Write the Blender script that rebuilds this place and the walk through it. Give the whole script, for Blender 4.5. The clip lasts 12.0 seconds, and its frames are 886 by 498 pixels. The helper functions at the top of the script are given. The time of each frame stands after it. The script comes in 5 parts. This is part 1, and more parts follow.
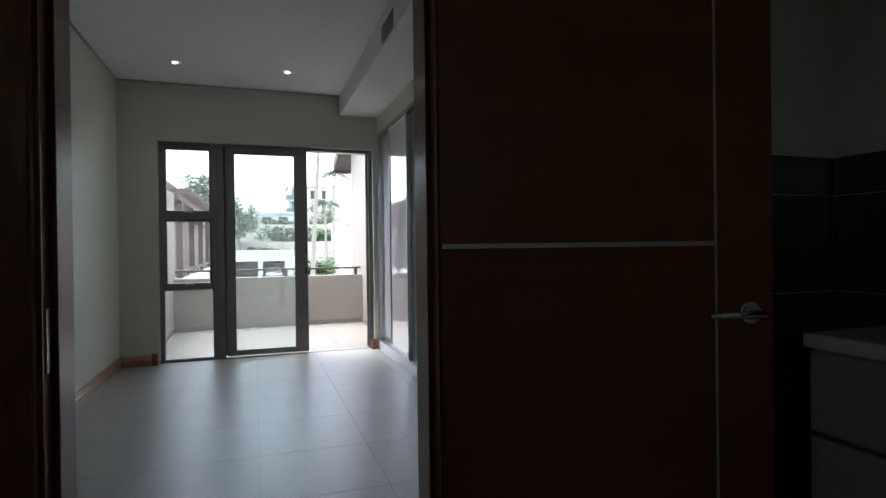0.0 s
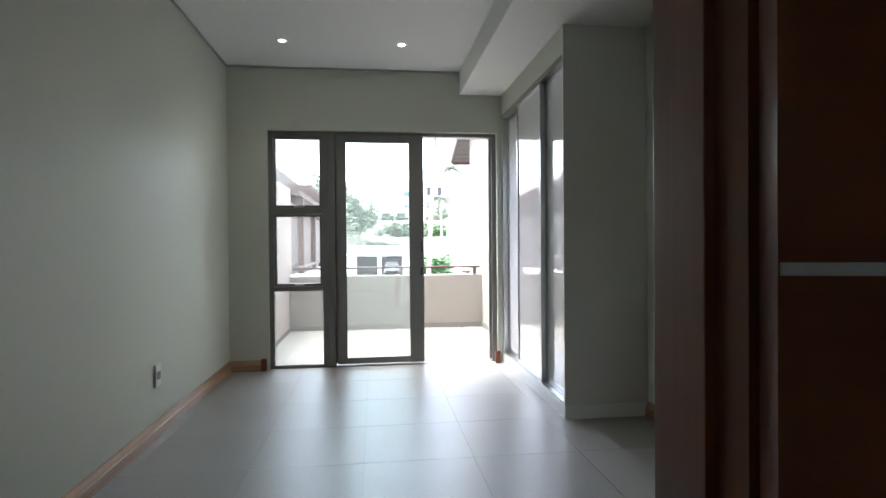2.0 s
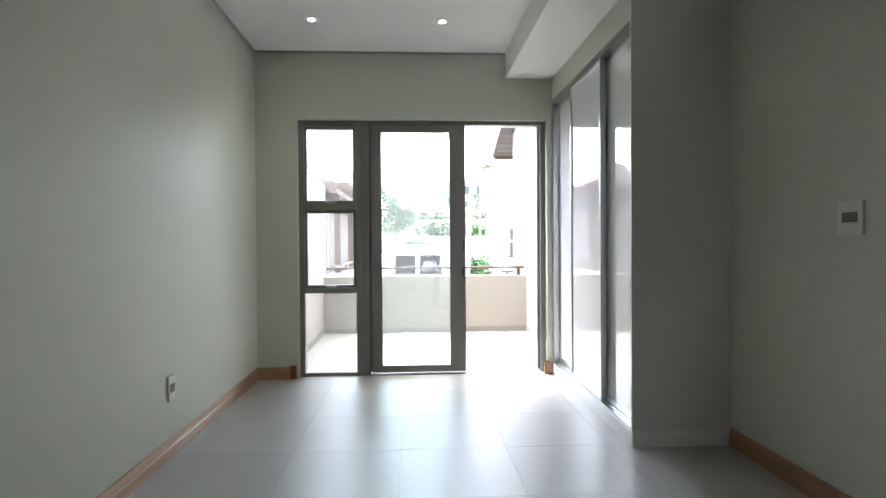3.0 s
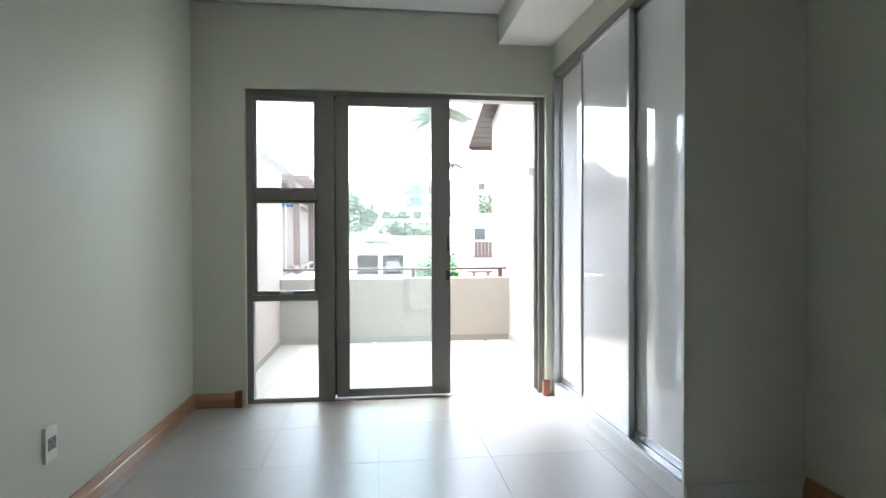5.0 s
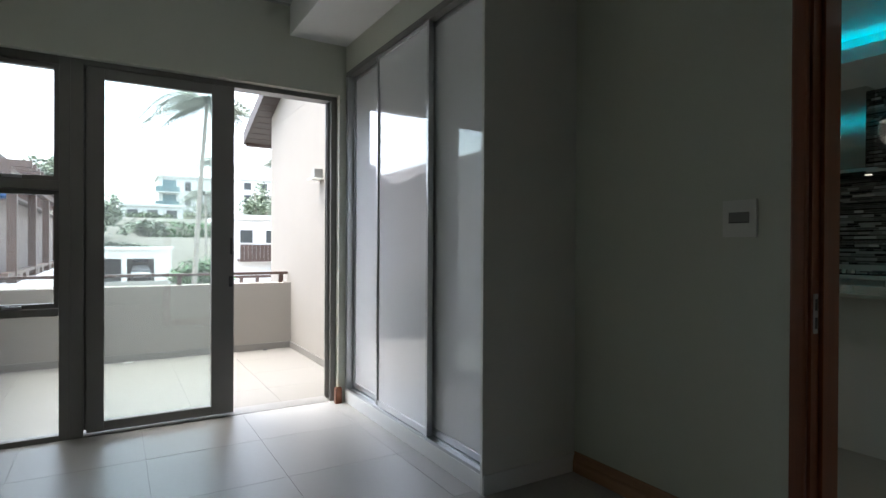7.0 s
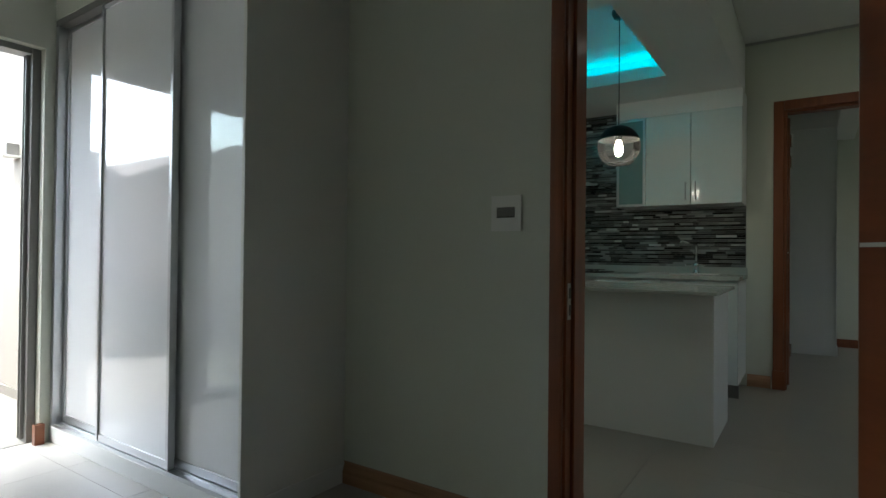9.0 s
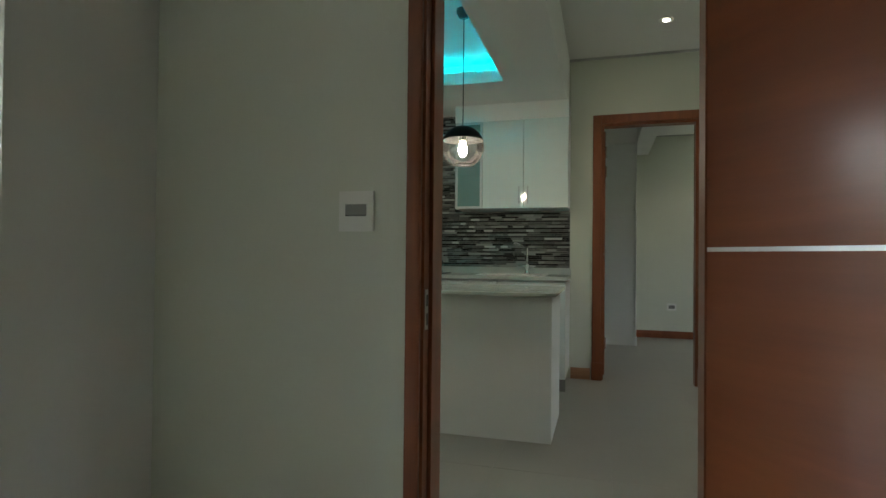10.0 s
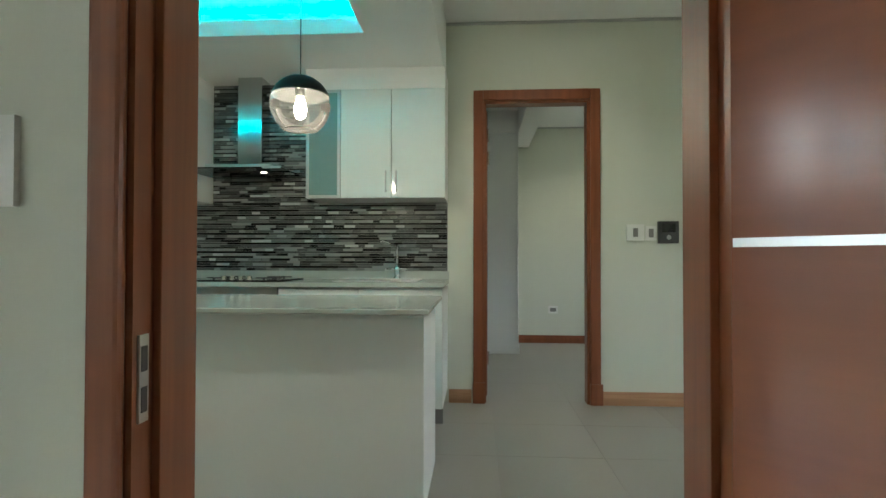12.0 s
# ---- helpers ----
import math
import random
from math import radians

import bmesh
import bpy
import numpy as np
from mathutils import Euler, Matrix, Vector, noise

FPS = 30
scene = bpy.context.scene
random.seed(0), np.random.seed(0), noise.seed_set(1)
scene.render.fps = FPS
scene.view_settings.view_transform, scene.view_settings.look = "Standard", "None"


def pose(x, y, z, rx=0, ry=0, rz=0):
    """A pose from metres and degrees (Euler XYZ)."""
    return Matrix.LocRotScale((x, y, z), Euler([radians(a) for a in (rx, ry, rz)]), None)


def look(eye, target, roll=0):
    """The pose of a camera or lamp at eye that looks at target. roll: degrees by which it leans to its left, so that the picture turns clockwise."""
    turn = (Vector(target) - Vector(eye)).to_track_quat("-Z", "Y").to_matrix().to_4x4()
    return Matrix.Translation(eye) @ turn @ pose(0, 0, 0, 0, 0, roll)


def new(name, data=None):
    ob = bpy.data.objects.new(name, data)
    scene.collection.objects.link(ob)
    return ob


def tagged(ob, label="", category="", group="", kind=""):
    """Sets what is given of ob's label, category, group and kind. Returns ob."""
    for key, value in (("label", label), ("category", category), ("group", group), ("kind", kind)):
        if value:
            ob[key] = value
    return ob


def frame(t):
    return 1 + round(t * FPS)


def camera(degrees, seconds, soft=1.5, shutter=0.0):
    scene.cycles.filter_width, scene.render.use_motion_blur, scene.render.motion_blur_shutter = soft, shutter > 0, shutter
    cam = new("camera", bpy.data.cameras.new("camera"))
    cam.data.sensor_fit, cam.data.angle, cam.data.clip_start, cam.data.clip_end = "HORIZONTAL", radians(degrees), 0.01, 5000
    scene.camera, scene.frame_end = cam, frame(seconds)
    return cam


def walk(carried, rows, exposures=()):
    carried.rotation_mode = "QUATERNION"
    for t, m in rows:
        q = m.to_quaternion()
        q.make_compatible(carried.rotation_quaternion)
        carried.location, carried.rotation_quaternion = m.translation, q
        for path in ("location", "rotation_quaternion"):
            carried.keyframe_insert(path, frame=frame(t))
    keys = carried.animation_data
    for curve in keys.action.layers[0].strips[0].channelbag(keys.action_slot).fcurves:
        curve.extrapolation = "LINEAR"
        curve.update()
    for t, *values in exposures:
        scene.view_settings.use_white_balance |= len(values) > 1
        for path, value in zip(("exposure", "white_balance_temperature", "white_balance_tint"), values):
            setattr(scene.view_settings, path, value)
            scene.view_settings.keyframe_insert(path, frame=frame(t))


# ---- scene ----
cam = camera(78.1, 12.0)
PATH = [
    (0, (0.587, 0.761, 1.055), (1.239, 2.652, 1.046), -0.7),
    (0.5, (0.650, 0.922, 1.057), (1.180, 2.850, 1.046), -0.5),
    (1, (0.690, 1.117, 1.058), (1.110, 3.073, 1.047), -0.5),
    (1.5, (0.674, 1.33, 1.052), (0.991, 3.304, 1.038), -0.5),
    (2, (0.66, 1.534, 1.079), (0.907, 3.518, 1.058), -0.5),
    (2.5, (0.652, 1.75, 1.073), (0.842, 3.741, 1.05), -0.5),
    (3, (0.666, 1.954, 1.074), (0.775, 3.951, 1.051), -0.4),
    (5, (0.583, 2.704, 1.056), (0.83, 4.689, 1.032), -0.2),
    (5.5, (0.51, 2.774, 1.061), (1.02, 4.708, 1.038), -0.0),
    (6, (0.48, 2.811, 1.068), (1.181, 4.684, 1.046), 0.1),
    (6.5, (0.466, 2.825, 1.067), (1.327, 4.63, 1.047), 0.2),
    (8.5, (0.508, 2.959, 1.004), (2.019, 4.269, 1.027), 0.5),
    (9, (0.558, 3.024, 1.006), (2.217, 4.141, 1.026), 0.6),
    (9.5, (0.645, 3.096, 1.01), (2.459, 3.938, 1.034), 0.5),
    (10, (0.729, 3.184, 1.016), (2.649, 3.744, 1.043), 0.6),
    (10.5, (0.869, 3.205, 1.005), (2.839, 3.55, 1.037), 0.2),
    (11, (1.083, 3.216, 1.016), (3.07, 3.443, 1.043), 0.2),
    (11.5, (1.336, 3.229, 1.02), (3.329, 3.398, 1.046), 0.1),
    (12, (1.599, 3.233, 1.022), (3.595, 3.36, 1.054), 0.1),
]
EXPOSURE = [(0.0, 3.1, 6150, 10), (1.0, 3.48, 6150, 10), (2.0, 4.03, 6250, 9), (3.0, 4.48, 6350, 9), (5.0, 4.38, 6250, 7), (5.5, 4.2, 6200, 7), (6.0, 3.86, 6250, 8), (6.5, 3.3, 6250, 8),
            (8.5, 2.98, 6200, 6), (9.0, 3.66, 6250, 4), (9.5, 4.18, 6400, 4), (10.5, 4.9, 6900, 4), (11.5, 5.25, 6650, 3), (12.0, 5.5, 6550, 3)]
walk(cam, [(t, look(eye, target, roll)) for t, eye, target, roll in PATH], EXPOSURE)

# ---- sky, sun and large lights ----
world = bpy.data.worlds.new("overcast_sky")
world.use_nodes = True
scene.world = world
wn = world.node_tree.nodes
sky = wn.new("ShaderNodeTexSky")
sky.sky_type = "NISHITA"
sky.sun_disc = False
sky.sun_elevation = radians(75)
sky.sun_rotation = radians(294)
sky.air_density, sky.dust_density, sky.ozone_density = 1.0, 4.0, 1.0
# a high thin cloud cover takes most of the blue out of the sky
hue = wn.new("ShaderNodeHueSaturation")
hue.inputs["Saturation"].default_value = 0.5
world.node_tree.links.new(sky.outputs["Color"], hue.inputs["Color"])
world.node_tree.links.new(hue.outputs["Color"], wn["Background"].inputs["Color"])
wn["Background"].inputs["Strength"].default_value = 0.15
sun = new("sun", bpy.data.lights.new("sun", "SUN"))
sun.data.energy, sun.data.angle, sun.data.color = 0.55, radians(50), (1.0, 0.97, 0.93)
sun.matrix_world = look((-6.5, 3, 28), (0, 0, 0))

# ---- materials ----
def shader(name):
    m = bpy.data.materials.new(name)
    m.use_nodes = True
    nt = m.node_tree
    return m, nt, nt.nodes["Principled BSDF"], nt.links


def coords(nt, scale=(1, 1, 1)):
    tc = nt.nodes.new("ShaderNodeTexCoord")
    mp = nt.nodes.new("ShaderNodeMapping")
    mp.inputs["Scale"].default_value = scale
    nt.links.new(tc.outputs["Object"], mp.inputs["Vector"])
    return mp.outputs["Vector"]


def surface(name, a, b, rough=0.5, metal=0.0, big=1.2, fine=60.0, bump=0.06, rough_var=0.08, stretch=(1, 1, 1), vary=0.0, coat=0.0):
    """Two-scale mottled paint, plaster or stone between the colours a and b."""
    m, nt, p, ln = shader(name)
    v = coords(nt, stretch)
    n1, n2 = nt.nodes.new("ShaderNodeTexNoise"), nt.nodes.new("ShaderNodeTexNoise")
    n1.inputs["Scale"].default_value, n1.inputs["Detail"].default_value = big, 5
    n2.inputs["Scale"].default_value, n2.inputs["Detail"].default_value = fine, 3
    for n in (n1, n2):
        ln.new(v, n.inputs["Vector"])
    mix = nt.nodes.new("ShaderNodeMix")
    mix.data_type = "RGBA"
    mix.inputs[6].default_value, mix.inputs[7].default_value = (*a, 1), (*b, 1)
    add = nt.nodes.new("ShaderNodeMath")
    add.operation = "MULTIPLY_ADD"
    add.inputs[1].default_value = 0.35
    ln.new(n2.outputs["Fac"], add.inputs[0])
    sub = nt.nodes.new("ShaderNodeMath")
    sub.operation = "MULTIPLY_ADD"
    sub.inputs[1].default_value, sub.inputs[2].default_value = 1.3, -0.32
    ln.new(n1.outputs["Fac"], sub.inputs[0])
    ln.new(sub.outputs[0], add.inputs[2])
    last = add.outputs[0]
    if vary:
        oi = nt.nodes.new("ShaderNodeObjectInfo")
        ra = nt.nodes.new("ShaderNodeMath")
        ra.operation = "MULTIPLY_ADD"
        ra.inputs[1].default_value = vary
        ln.new(oi.outputs["Random"], ra.inputs[0])
        ln.new(last, ra.inputs[2])
        last = ra.outputs[0]
    ln.new(last, mix.inputs[0])
    ln.new(mix.outputs[2], p.inputs["Base Color"])
    rr = nt.nodes.new("ShaderNodeMath")
    rr.operation = "MULTIPLY_ADD"
    rr.inputs[1].default_value, rr.inputs[2].default_value = rough_var, rough - rough_var / 2
    ln.new(n1.outputs["Fac"], rr.inputs[0])
    ln.new(rr.outputs[0], p.inputs["Roughness"])
    p.inputs["Metallic"].default_value = metal
    p.inputs["Coat Weight"].default_value = coat
    p.inputs["Coat Roughness"].default_value = 0.02
    if bump:
        bp = nt.nodes.new("ShaderNodeBump")
        bp.inputs["Strength"].default_value, bp.inputs["Distance"].default_value = bump, 0.004
        ln.new(n2.outputs["Fac"], bp.inputs["Height"])
        ln.new(bp.outputs["Normal"], p.inputs["Normal"])
    return m


def timber(name, a, b, rough=0.3, grain=(14, 14, 0.7), coat=0.35, bump=0.04, gloss=0.5):
    """Varnished wood; the grain runs along the axis with the small number."""
    m, nt, p, ln = shader(name)
    v = coords(nt, grain)
    n1, n2 = nt.nodes.new("ShaderNodeTexNoise"), nt.nodes.new("ShaderNodeTexNoise")
    n1.inputs["Scale"].default_value, n1.inputs["Detail"].default_value, n1.inputs["Distortion"].default_value = 1.3, 6, 0.6
    n2.inputs["Scale"].default_value, n2.inputs["Detail"].default_value = 9.0, 4
    for n in (n1, n2):
        ln.new(v, n.inputs["Vector"])
    ramp = nt.nodes.new("ShaderNodeValToRGB")
    ramp.color_ramp.elements[0].position, ramp.color_ramp.elements[1].position = 0.3, 0.72
    ramp.color_ramp.elements[0].color, ramp.color_ramp.elements[1].color = (*a, 1), (*b, 1)
    ad = nt.nodes.new("ShaderNodeMath")
    ad.operation = "MULTIPLY_ADD"
    ad.inputs[1].default_value = 0.25
    ln.new(n2.outputs["Fac"], ad.inputs[0])
    s = nt.nodes.new("ShaderNodeMath")
    s.operation = "SUBTRACT"
    s.inputs[1].default_value = 0.12
    ln.new(n1.outputs["Fac"], s.inputs[0])
    ln.new(s.outputs[0], ad.inputs[2])
    ln.new(ad.outputs[0], ramp.inputs["Fac"])
    ln.new(ramp.outputs["Color"], p.inputs["Base Color"])
    p.inputs["Roughness"].default_value = rough
    p.inputs["Specular IOR Level"].default_value = gloss
    p.inputs["Coat Weight"].default_value, p.inputs["Coat Roughness"].default_value = coat, 0.17
    bp = nt.nodes.new("ShaderNodeBump")
    bp.inputs["Strength"].default_value, bp.inputs["Distance"].default_value = bump, 0.002
    ln.new(n2.outputs["Fac"], bp.inputs["Height"])
    ln.new(bp.outputs["Normal"], p.inputs["Normal"])
    return m


def glow(name, colour, strength):
    m, nt, p, ln = shader(name)
    p.inputs["Base Color"].default_value = (*colour, 1)
    p.inputs["Emission Color"].default_value = (*colour, 1)
    p.inputs["Emission Strength"].default_value = strength
    return m


# an optional share of translucent film paints pale glare haze onto the glass
def clear_glass(name, tint=(1, 1, 1), ior=1.5, rough=0.0, veil=0.0):
    m, nt, p, ln = shader(name)
    tr, gl = nt.nodes.new("ShaderNodeBsdfTransparent"), nt.nodes.new("ShaderNodeBsdfGlossy")
    tr.inputs["Color"].default_value = (*tint, 1)
    gl.inputs["Roughness"].default_value = rough
    fr, mx = nt.nodes.new("ShaderNodeFresnel"), nt.nodes.new("ShaderNodeMixShader")
    fr.inputs["IOR"].default_value = ior
    ln.new(fr.outputs[0], mx.inputs[0])
    film, dm = nt.nodes.new("ShaderNodeBsdfTranslucent"), nt.nodes.new("ShaderNodeMixShader")
    dm.inputs[0].default_value = veil
    ln.new(tr.outputs[0], dm.inputs[1])
    ln.new(film.outputs[0], dm.inputs[2])
    ln.new(dm.outputs[0] if veil else tr.outputs[0], mx.inputs[1])
    ln.new(gl.outputs[0], mx.inputs[2])
    ln.new(mx.outputs[0], nt.nodes["Material Output"].inputs["Surface"])
    return m


PAINT = surface("sage_wall_paint", (0.562, 0.58, 0.497), (0.607, 0.625, 0.540), 0.5, big=0.9, fine=140, bump=0.05)
CEIL = surface("white_ceiling_paint", (0.82, 0.82, 0.805), (0.86, 0.86, 0.845), 0.8, big=0.7, fine=120, bump=0.04)
TILE = surface("grey_porcelain_tile", (0.335, 0.328, 0.312), (0.40, 0.39, 0.373), 0.37, big=1.3, fine=45, bump=0.02, vary=0.10, rough_var=0.05)
TILE.node_tree.nodes["Principled BSDF"].inputs["Specular IOR Level"].default_value = 0.75
# TILE darkened and warmed; the colour offsets too much light on kitchen floors
KTILE = surface("darkened_porcelain_tile", (0.25, 0.241, 0.212), (0.30, 0.289, 0.257), 0.37, big=1.3, fine=45, bump=0.02, vary=0.10, rough_var=0.05)
GROUT = surface("grey_grout", (0.31, 0.303, 0.288), (0.36, 0.352, 0.337), 0.8, big=6, fine=90)
WOOD = timber("red_brown_varnished_door_veneer", (0.175, 0.050, 0.017), (0.235, 0.070, 0.023), 0.40, (0.5, 0.5, 6), 0.35, gloss=0.28)
FRAMEWOOD = timber("red_brown_varnished_frame_wood", (0.16, 0.045, 0.015), (0.23, 0.068, 0.022), 0.42, (22, 22, 0.8), gloss=0.4)
SKIRTX = timber("golden_brown_skirting_wood_x", (0.28, 0.142, 0.070), (0.44, 0.245, 0.135), 0.35, (0.8, 24, 24))
SKIRTY = timber("golden_brown_skirting_wood_y", (0.28, 0.142, 0.070), (0.44, 0.245, 0.135), 0.35, (24, 0.8, 24))
INLAY = surface("brushed_aluminium_inlay", (0.60, 0.60, 0.60), (0.70, 0.70, 0.70), 0.38, 0.7, big=4, fine=200, bump=0.02)
ALU = surface("satin_aluminium", (0.52, 0.53, 0.54), (0.60, 0.61, 0.62), 0.32, 0.9, big=3, fine=150, bump=0.02)
BRONZE = surface("grey_brown_powder_coat", (0.165, 0.160, 0.150), (0.20, 0.193, 0.182), 0.40, 0.0, big=3, fine=220, bump=0.03)
CHROME = surface("polished_chrome", (0.75, 0.75, 0.75), (0.8, 0.8, 0.8), 0.12, 1.0, big=2, fine=30, bump=0.0)
GLOSSWHITE = surface("high_gloss_white_panel", (0.82, 0.838, 0.85), (0.85, 0.868, 0.88), 0.05, big=0.8, fine=20, bump=0.0, rough_var=0.02, coat=1.0)
SATINWHITE = surface("satin_white_board", (0.74, 0.75, 0.74), (0.79, 0.80, 0.79), 0.33, big=1.0, fine=60, bump=0.01, rough_var=0.04)
ENDPANEL = surface("off_white_melamine_panel", (0.66, 0.665, 0.63), (0.71, 0.715, 0.68), 0.42, big=0.9, fine=90, bump=0.01, rough_var=0.05)
PLASTIC = surface("white_plastic", (0.68, 0.68, 0.64), (0.73, 0.73, 0.69), 0.35, big=8, fine=90, bump=0.0)
DARKPLASTIC = surface("dark_plastic", (0.03, 0.03, 0.032), (0.05, 0.05, 0.05), 0.35, big=8, fine=90, bump=0.0)
GREYPLASTIC = surface("grey_plastic", (0.16, 0.16, 0.15), (0.2, 0.2, 0.19), 0.4, big=8, fine=90, bump=0.0)
# the panes carry a faint painted haze in place of veiling reflections
GLASS = clear_glass("window_glass", (0.93, 0.96, 0.95), veil=0.022)
STONE = surface("speckled_pale_granite", (0.40, 0.435, 0.405), (0.45, 0.485, 0.455), 0.12, big=14, fine=130, bump=0.0, rough_var=0.06)
CHIMNEY = surface("satin_stainless_chimney", (0.50, 0.50, 0.49), (0.58, 0.58, 0.57), 0.1, 1.0, big=2, fine=120, bump=0.01, rough_var=0.02)
STEEL = surface("brushed_stainless_steel", (0.50, 0.50, 0.49), (0.60, 0.60, 0.59), 0.34, 1.0, big=2, fine=120, bump=0.02, stretch=(1, 1, 0.05))
BLACKGLASS = surface("black_ceramic_glass", (0.010, 0.010, 0.011), (0.016, 0.016, 0.017), 0.08, big=3, fine=40, bump=0.0)
FROST = surface("frosted_sea_green_glass", (0.15, 0.25, 0.245), (0.20, 0.31, 0.30), 0.22, big=1.5, fine=30, bump=0.0)
RENDERWALL = surface("beige_exterior_plaster", (0.222, 0.200, 0.174), (0.266, 0.240, 0.210), 0.9, big=1.0, fine=90, bump=0.25)
PINKWALL = surface("pinkish_exterior_plaster", (0.30, 0.25, 0.228), (0.36, 0.30, 0.275), 0.9, big=1.0, fine=90, bump=0.25)
BALTILE = surface("cream_balcony_tile", (0.142, 0.131, 0.117), (0.168, 0.156, 0.140), 0.55, big=2.0, fine=60, bump=0.04, vary=0.08)
BALGROUT = surface("cream_balcony_grout", (0.128, 0.117, 0.104), (0.150, 0.138, 0.123), 0.85, big=5, fine=80)
BALSKIRT = surface("grey_tile_skirting", (0.155, 0.142, 0.126), (0.185, 0.170, 0.150), 0.5, big=3, fine=60)
BROWNMETAL = surface("brown_painted_steel", (0.055, 0.030, 0.023), (0.08, 0.043, 0.033), 0.45, big=4, fine=90)
SOFFIT = timber("dark_brown_soffit_boards", (0.018, 0.010, 0.008), (0.032, 0.017, 0.013), 0.6, (0.8, 20, 20), 0.0)
DADO = surface("dark_bathroom_tile", (0.045, 0.045, 0.043), (0.07, 0.07, 0.066), 0.2, big=3, fine=60, bump=0.01, vary=0.1)
BATHPAINT = surface("pale_green_bathroom_paint", (0.52, 0.56, 0.50), (0.58, 0.62, 0.56), 0.5, big=1, fine=120)
CERAMIC = surface("white_ceramic", (0.74, 0.74, 0.73), (0.78, 0.78, 0.77), 0.1, big=2, fine=30, bump=0.0)
KITCHENWHITE = surface("white_lacquered_kitchen_front", (0.67, 0.73, 0.715), (0.72, 0.78, 0.765), 0.05, big=0.8, fine=30, bump=0.0, rough_var=0.02)
TRIMGREY = surface("painted_shadow_gap_grey", (0.40, 0.40, 0.39), (0.46, 0.46, 0.45), 0.7)
WARMLED = glow("downlight_lens_glow", (1.0, 0.95, 0.88), 5.0)
CYANLED = glow("cyan_led_strip_glow", (0.0, 0.62, 0.80), 0.75)
BULB = glow("warm_bulb_glow", (1.0, 0.88, 0.72), 11.0)
LITGLASS = glow("under_cabinet_lamp_glow", (1.0, 0.9, 0.75), 0.12)

# ---- builders ----
HOME = {}


def thing(name, at=(0, 0, 0), label="", category="", group="", turn=0.0):
    ob = new(name)
    ob.empty_display_size = 0.1
    m = pose(*at, 0, 0, turn)
    ob.matrix_world = m
    HOME[ob.name] = m
    return tagged(ob, label, category, group)


def finish(name, bm, material, bevel=0.0, smooth=False):
    if bevel:
        bmesh.ops.bevel(bm, geom=[e for e in bm.edges if e.calc_face_angle(0) > 0.6], offset=bevel, segments=2, profile=0.6, affect="EDGES", clamp_overlap=True)
    bmesh.ops.recalc_face_normals(bm, faces=bm.faces)
    me = bpy.data.meshes.new(name)
    bm.to_mesh(me)
    bm.free()
    if smooth:
        me.polygons.foreach_set("use_smooth", [True] * len(me.polygons))
    me.materials.append(material)
    return me


def part(name, bm, material, parent, label="", local=False, bevel=0.0, smooth=False):
    """One mesh under a thing or under a part; the bmesh is in world metres unless local."""
    m = HOME[parent.name]
    if not local:
        bmesh.ops.transform(bm, matrix=m.inverted(), verts=bm.verts)
    ob = new(name, finish(name, bm, material, bevel, smooth))
    ob.parent = parent
    HOME[ob.name] = m
    return tagged(ob, label)


def structure(name, bm, material, label="", category="", bevel=0.0):
    ob = new(name, finish(name, bm, material, bevel))
    HOME[ob.name] = Matrix()
    return tagged(ob, label, category, kind="structure")


def solo(name, bm, material, label="", category="", group="", bevel=0.0, smooth=False):
    ob = new(name, finish(name, bm, material, bevel, smooth))
    HOME[ob.name] = Matrix()
    return tagged(ob, label, category, group)


def box(*spans, bm=None):
    """Boxes (x0, x1, y0, y1, z0, z1) in one bmesh."""
    bm = bm or bmesh.new()
    for x0, x1, y0, y1, z0, z1 in spans:
        v = [bm.verts.new((x, y, z)) for z in (z0, z1) for x, y in ((x0, y0), (x1, y0), (x1, y1), (x0, y1))]
        for f in ((3, 2, 1, 0), (4, 5, 6, 7), (0, 1, 5, 4), (1, 2, 6, 5), (2, 3, 7, 6), (3, 0, 4, 7)):
            bm.faces.new([v[i] for i in f])
    return bm


def rod(a, b, r0, r1=None, n=16, bm=None):
    """A round bar from a to b."""
    bm = bm or bmesh.new()
    a, b = Vector(a), Vector(b)
    m = Matrix.Translation((a + b) / 2) @ (b - a).to_track_quat("Z", "Y").to_matrix().to_4x4()
    bmesh.ops.create_cone(bm, cap_ends=True, segments=n, radius1=r0, radius2=r0 if r1 is None else r1, depth=(b - a).length, matrix=m)
    return bm


def lathe(profile, at, n=32, bm=None):
    """A turned body from (radius, height) pairs about the z axis."""
    bm = bm or bmesh.new()
    rings = []
    for r, z in profile:
        rings.append([bm.verts.new((at[0] + r * math.cos(2 * math.pi * k / n), at[1] + r * math.sin(2 * math.pi * k / n), at[2] + z)) for k in range(n)])
    for a, b in zip(rings, rings[1:]):
        for k in range(n):
            bm.faces.new((a[k], a[(k + 1) % n], b[(k + 1) % n], b[k]))
    return bm


def sweep(profile, start, end, out):
    """A moulding of (depth, height) pairs from start to end; out is the way it stands off the wall."""
    bm = bmesh.new()
    s, e, o = Vector(start), Vector(end), Vector(out)
    rows = [[bm.verts.new(p + o * d + Vector((0, 0, h))) for d, h in profile] for p in (s, e)]
    n = len(profile)
    for k in range(n):
        bm.faces.new((rows[0][k], rows[0][(k + 1) % n], rows[1][(k + 1) % n], rows[1][k]))
    bm.faces.new(rows[0])
    bm.faces.new(rows[1][::-1])
    return bm


# ---- plan: metres ----
LEFT, RIGHT, BACK, FRONT = -0.575, 2.33, 2.145, 6.355   # bedroom
CEILZ, BULKX, BULKZ = 2.60, 1.420, 2.40
KWALL, KDROP, KEDGE, KCEIL = 5.48, 2.28, 3.46, 2.70     # kitchen and passage
